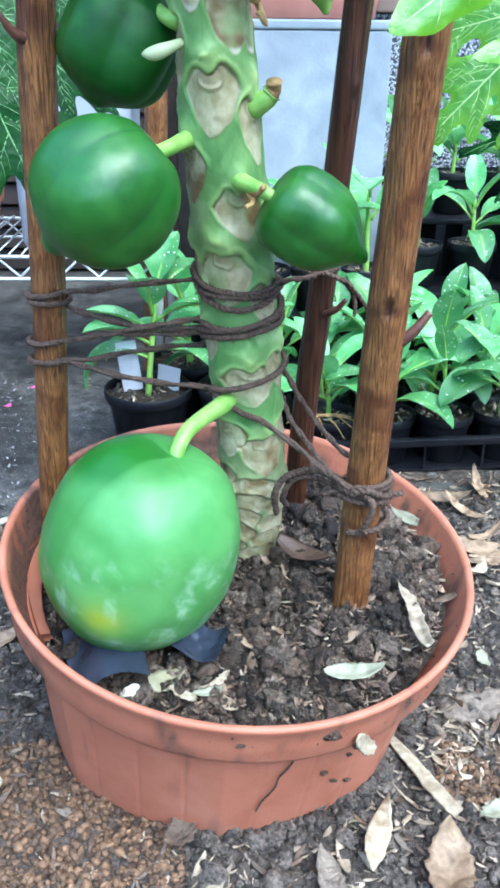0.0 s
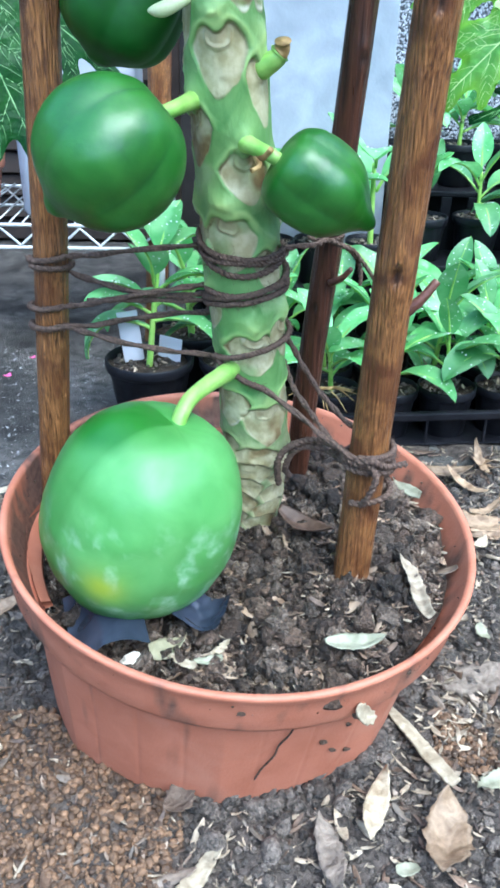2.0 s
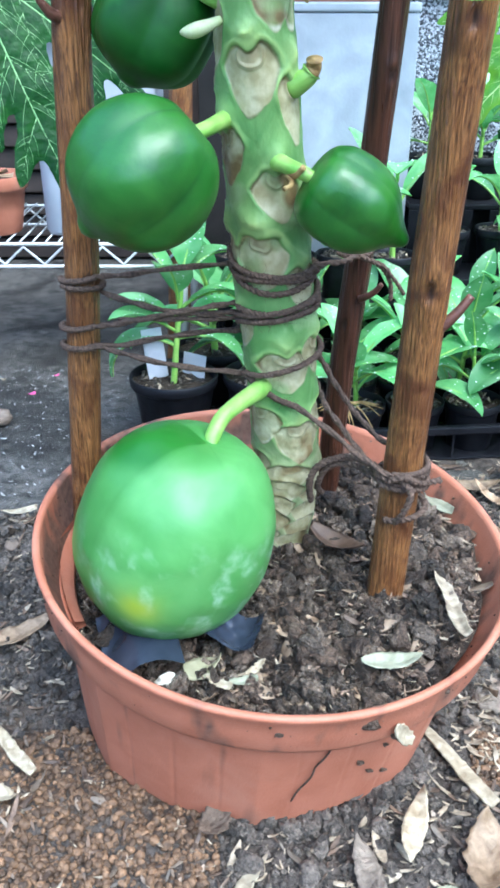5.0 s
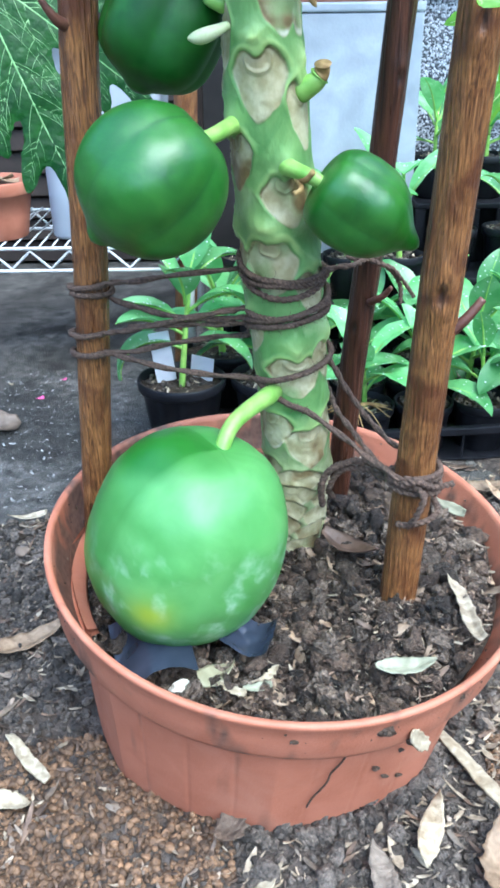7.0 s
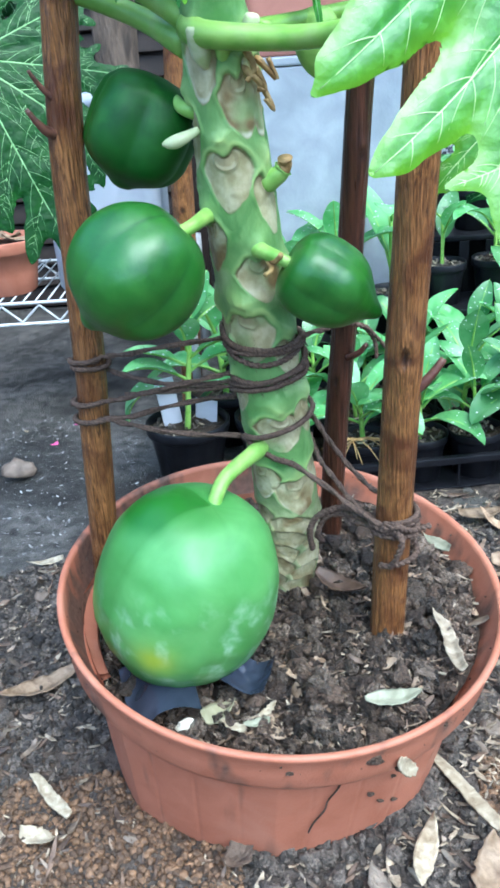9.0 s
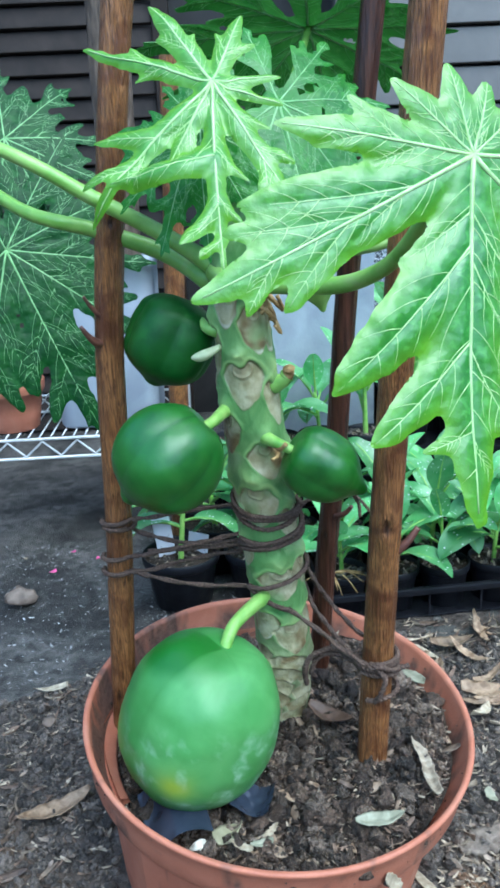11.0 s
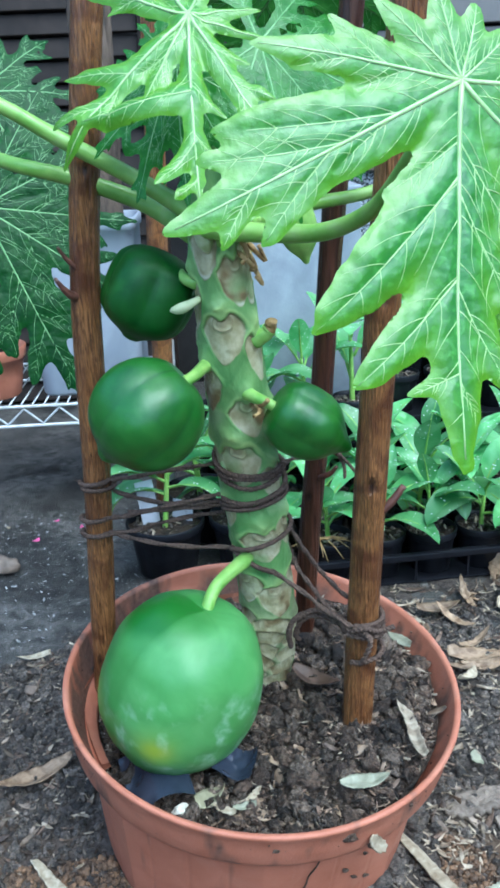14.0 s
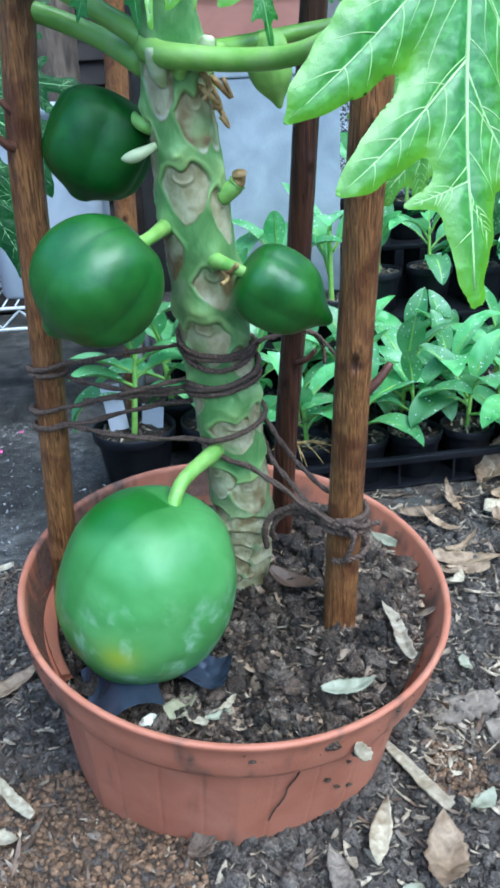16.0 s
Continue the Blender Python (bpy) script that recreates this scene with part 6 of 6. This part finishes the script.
crate(0.29, 0.75, 1.645, 1.775, TIER - 0.001, "upturned black plastic crate under seedling pots")
crate(0.29, 0.75, 1.79, 1.95, HIGH - 0.001, "tall upturned black plastic crate under seedling pots")
crate(-0.115, 0.284, 1.605, 1.735, LOW - 0.001, "low black plastic crate under seedling pots")
tag = thing("plant_label", (-0.190, 1.395, 0.09), "blank white plastic plant label stuck in a pot", "plant label")
part("label_sheet", moved(box(-0.017, 0.017, -0.0006, 0.0006, 0.0, 0.100, 0.0005), pose(-0.192, 1.395, 0.085, 8, -7, 10)), LABELWHITE, tag, smooth=False)
part("label_sheet", moved(box(-0.020, 0.020, -0.0006, 0.0006, 0.0, 0.050, 0.0005), pose(-0.135, 1.405, 0.085, 10, 9, -14)), LABELWHITE, tag, smooth=False)
fern = thing("dried_frond", (0.12, 1.27, 0.085), "curled orange-brown dried frond on a pot", "frond")
for k in range(16):
    a_ = radians(rng.uniform(170, 370))
    p0 = np.array((0.115 + rng.uniform(-0.015, 0.02), 1.262 + rng.uniform(-0.01, 0.01), 0.098))
    d_ = np.array((math.cos(a_), 0.6 * math.sin(a_), rng.uniform(-0.5, 0.25)))
    part("frondlet", tube(smooth_line([p0, p0 + d_ * 0.02, p0 + d_ * 0.045 - np.array((0, 0, 0.008))], 8), np.linspace(0.0016, 0.0006, 8), 5), WITHER, fern)

# ---- rack with pots ----
rack = thing("wire_rack", (-0.60, 1.67, 0.0), "white coated wire shelf rack with spots of rust", "rack")


def wire(name, pts, r):
    part(name, tube(np.array(pts, float), r, 8), WHITEWIRE, rack)


RX0, RX1, RY0, RY1 = -1.15, -0.165, 1.665, 2.05
for y in (RY0, RY1):
    wire("rail", [(RX0, y, 0.257), (RX1, y, 0.257)], 0.0036)
    wire("rail", [(RX0, y, 0.214), (RX1, y, 0.214)], 0.0036)
    n = 26
    zig = [(RX0 + (RX1 - RX0) * k / n, y, 0.218 if k % 2 else 0.252) for k in range(n + 1)]
    fine = []
    for p, q in zip(zig[:-1], zig[1:]):
        fine += [p, tuple(np.array(p) * 0.85 + np.array(q) * 0.15), tuple(np.array(p) * 0.15 + np.array(q) * 0.85)]
    wire("zigzag", fine + [zig[-1]], 0.0024)
for x in (RX0, RX1):
    wire("rail", [(x, RY0, 0.257), (x, RY1, 0.257)], 0.0030)
    for y in (RY0, RY1):
        wire("post", [(x, y, 0.0), (x, y, 0.30)], 0.009)
for k in range(40):
    x = RX0 + (RX1 - RX0) * (k + 0.5) / 40
    wire("shelf_wire", [(x, RY0, 0.262), (x, RY1, 0.262)], 0.0018)

SHELF = 0.264


def open_box(name, x0, x1, y0, y1, z0, z1, mat, label, category, taper=0.06, thick=0.006, corner=0.03, soil_down=0.03):
    """A tapering, round-cornered planter with a wall, a rolled edge and soil."""
    ob = thing(name, ((x0 + x1) / 2, (y0 + y1) / 2, z0), label, category)
    n = 12
    a = np.concatenate([np.linspace(k * 90, k * 90 + 90, n) for k in range(4)])

    def ring(hx, hy, z, c):
        sx = np.where((a % 360 < 90.01) | (a > 269.9), 1, -1) * 1.0
        k = (np.arange(len(a)) // n)
        cx = np.array([1, -1, -1, 1])[k] * (hx - c)
        cy = np.array([1, 1, -1, -1])[k] * (hy - c)
        return np.stack([cx + c * np.cos(np.radians(a)), cy + c * np.sin(np.radians(a)), z + 0 * a], -1)

    hx, hy, h = (x1 - x0) / 2, (y1 - y0) / 2, z1 - z0
    rows = [ring(hx * (1 - taper) * 0.96, hy * (1 - taper) * 0.96, 0, corner * 0.9)]
    for s_ in (0.02, 0.25, 0.5, 0.75, 0.93):
        f_ = 1 - taper * (1 - s_)
        rows.append(ring(hx * f_, hy * f_, h * s_, corner))
    rows += [ring(hx + thick, hy + thick, h * 0.935, corner), ring(hx + thick, hy + thick, h * 0.995, corner), ring(hx, hy, h, corner), ring(hx - thick, hy - thick, h * 0.99, corner * 0.8), ring(hx - thick - 0.004, hy - thick - 0.004, h - soil_down - 0.01, corner * 0.8)]
    c = np.array(((x0 + x1) / 2, (y0 + y1) / 2, z0))
    sh = grid(np.array(rows) + c, wrap=True)
    sh[1].append(list(range(len(a)))[::-1])
    part("body", sh, mat, ob)
    u_, v_ = np.meshgrid(np.linspace(-1, 1, 24), np.linspace(-1, 1, 24), indexing="ij")
    p = np.stack([u_ * (hx - thick - 0.003), v_ * (hy - thick - 0.003), h - soil_down + 0.006 * fractal(np.stack([u_.ravel(), v_.ravel(), 0 * u_.ravel()], -1), 4, 3, 3).reshape(u_.shape)], -1) + c
    part("soil", grid(p), SOIL, ob)
    return ob


open_box("grey_planter", -0.440, -0.205, 1.70, 1.92, SHELF, 0.635, GREYPLASTIC, "tall pale grey plastic planter on the wire rack", "planter", 0.05, 0.004, 0.035)
tp = thing("small_terracotta_pot", (-0.545, 1.75, SHELF), "small terracotta plastic pot with dry leaves on the rack", "pot")
part("body", lathe([(0.055, 0), (0.058, 0.004), (0.064, 0.04), (0.071, 0.082), (0.075, 0.083), (0.0775, 0.088), (0.079, 0.108), (0.078, 0.110), (0.075, 0.109), (0.073, 0.09)], 48, (-0.545, 1.75, SHELF)), TERRACOTTA, tp)
part("soil", lathe([(0.0005, 0.098), (0.03, 0.099), (0.06, 0.096), (0.0735, 0.094)], 40, (-0.545, 1.75, SHELF)), SOIL, tp)
for k in range(7):
    a_ = 51 * k
    part("dry_leaf", moved(blade_shape(0.05, 0.018, 0.4, 0.4, 0.9, seed=50 + k), pose(-0.545 + 0.03 * math.cos(a_), 1.735 + 0.03 * math.sin(a_), SHELF + 0.106, 0, 10, a_ * 3)), DRYLEAF, tp)

# ---- planters and walls behind ----
block = thing("cement_planter", (0.117, 1.94, 0.0), "smooth pale grey cement block planter", "planter")
part("body", box(-0.05, 0.283, 1.80, 2.08, -0.005, 0.655, 0.004), CEMENT, block, smooth=False)
part("top_slab", box(-0.052, 0.285, 1.797, 2.083, 0.656, 0.673, 0.004), CEMENT, block, smooth=False)
open_box("trough_planter", -0.03, 0.272, 1.83, 2.03, 0.674, 0.82, OLDTERRACOTTA, "faded terracotta trough standing on the cement block", "planter", 0.1, 0.008, 0.02)
single("wall_low", box(0.29, 2.4, 2.05, 2.20, -0.02, 0.69, 0.004), CHIPS, "low wall faced with grey and white stone chips", "wall", kind="structure", smooth=False)
single("coping", box(0.285, 2.42, 2.03, 2.22, 0.691, 0.735, 0.005), COPING, "brown wooden coping on the low wall", "coping", kind="structure", smooth=False)
single("wall_back", box(-4.0, 4.0, 2.75, 2.95, -0.05, 3.2, 0.0), WALLDARK, "dark rendered wall behind the plants", "wall", kind="structure", smooth=False)


def louvre(name, x0, x1, z0, z1, y, pitch, mat, label, tilt, depth):
    ob = thing(name, ((x0 + x1) / 2, y, z0), label, "shutter")
    n = int((z1 - z0) / pitch)
    for i in range(n):
        z = z0 + pitch * (i + 0.5)
        sh = box(x0, x1, -depth / 2, depth / 2, -pitch * 0.46, pitch * 0.46, 0.003)
        part("slat", moved(sh, pose(0, y, z, tilt, 0, 0)), mat, ob, smooth=False)
    part("jamb", box(x0 - 0.05, x0 - 0.001, y - 0.03, y + 0.04, z0, z1, 0.003), mat, ob, smooth=False)
    part("jamb", box(x1 + 0.001, x1 + 0.05, y - 0.03, y + 0.04, z0, z1, 0.003), mat, ob, smooth=False)
    return ob


louvre("louvre_shutter", -2.2, -0.22, 0.0, 2.4, 2.60, 0.063, SHUTTER, "dark brown louvred shutter on the back wall", -16, 0.016)
louvre("roller_shutter", 0.35, 2.6, 0.0, 2.4, 2.55, 0.105, GREYSHUTTER, "grey metal shutter with broad slats", -8, 0.022)

# the old papaya behind
old = thing("old_papaya_tree", (-0.27, 1.80, 0.60), "old papaya stem with rough grey bark in the grey planter", "papaya tree")
zz_, th_ = np.meshgrid(np.linspace(0.58, 1.75, 160), np.linspace(0, 2 * np.pi, 60, endpoint=False), indexing="ij")
q = np.stack([np.cos(th_).ravel(), np.sin(th_).ravel(), zz_.ravel() * 10], -1)
r_ = 0.042 * (1 + 0.10 * fractal(q, 1.3, 51, 3) + 0.06 * np.abs(lattice(q * (2.5, 2.5, 0.6), 1.0, 55))).reshape(zz_.shape)
part("trunk", grid(np.stack([-0.272 + 0.02 * (zz_ - 0.6) + r_ * np.cos(th_), 1.80 + r_ * np.sin(th_), zz_], -1), wrap=True), OLDTRUNK, old)

# ---- unseen walls, added to cut sky reflections and deepen contrast ----
SKYBLOCK = surface("grey_sky_block", (0.20, 0.19, 0.175), (0.30, 0.285, 0.265), 6, 0.8, 0.1, 0.3, 90, third=(0.15, 0.14, 0.13), third_scale=1.5)
single("wall_front", box(-4.0, 4.0, -3.8, -3.6, -0.05, 1.3, 0.0), SKYBLOCK, "plain grey unseen wall added to block sky light", "wall", kind="structure", smooth=False)
single("wall_left", box(-4.2, -4.0, -3.8, 2.95, -0.05, 2.2, 0.0), SKYBLOCK, "plain grey unseen wall added to block sky light", "wall", kind="structure", smooth=False)
single("wall_right", box(4.0, 4.2, -3.8, 2.95, -0.05, 2.2, 0.0), SKYBLOCK, "plain grey unseen wall added to block sky light", "wall", kind="structure", smooth=False)
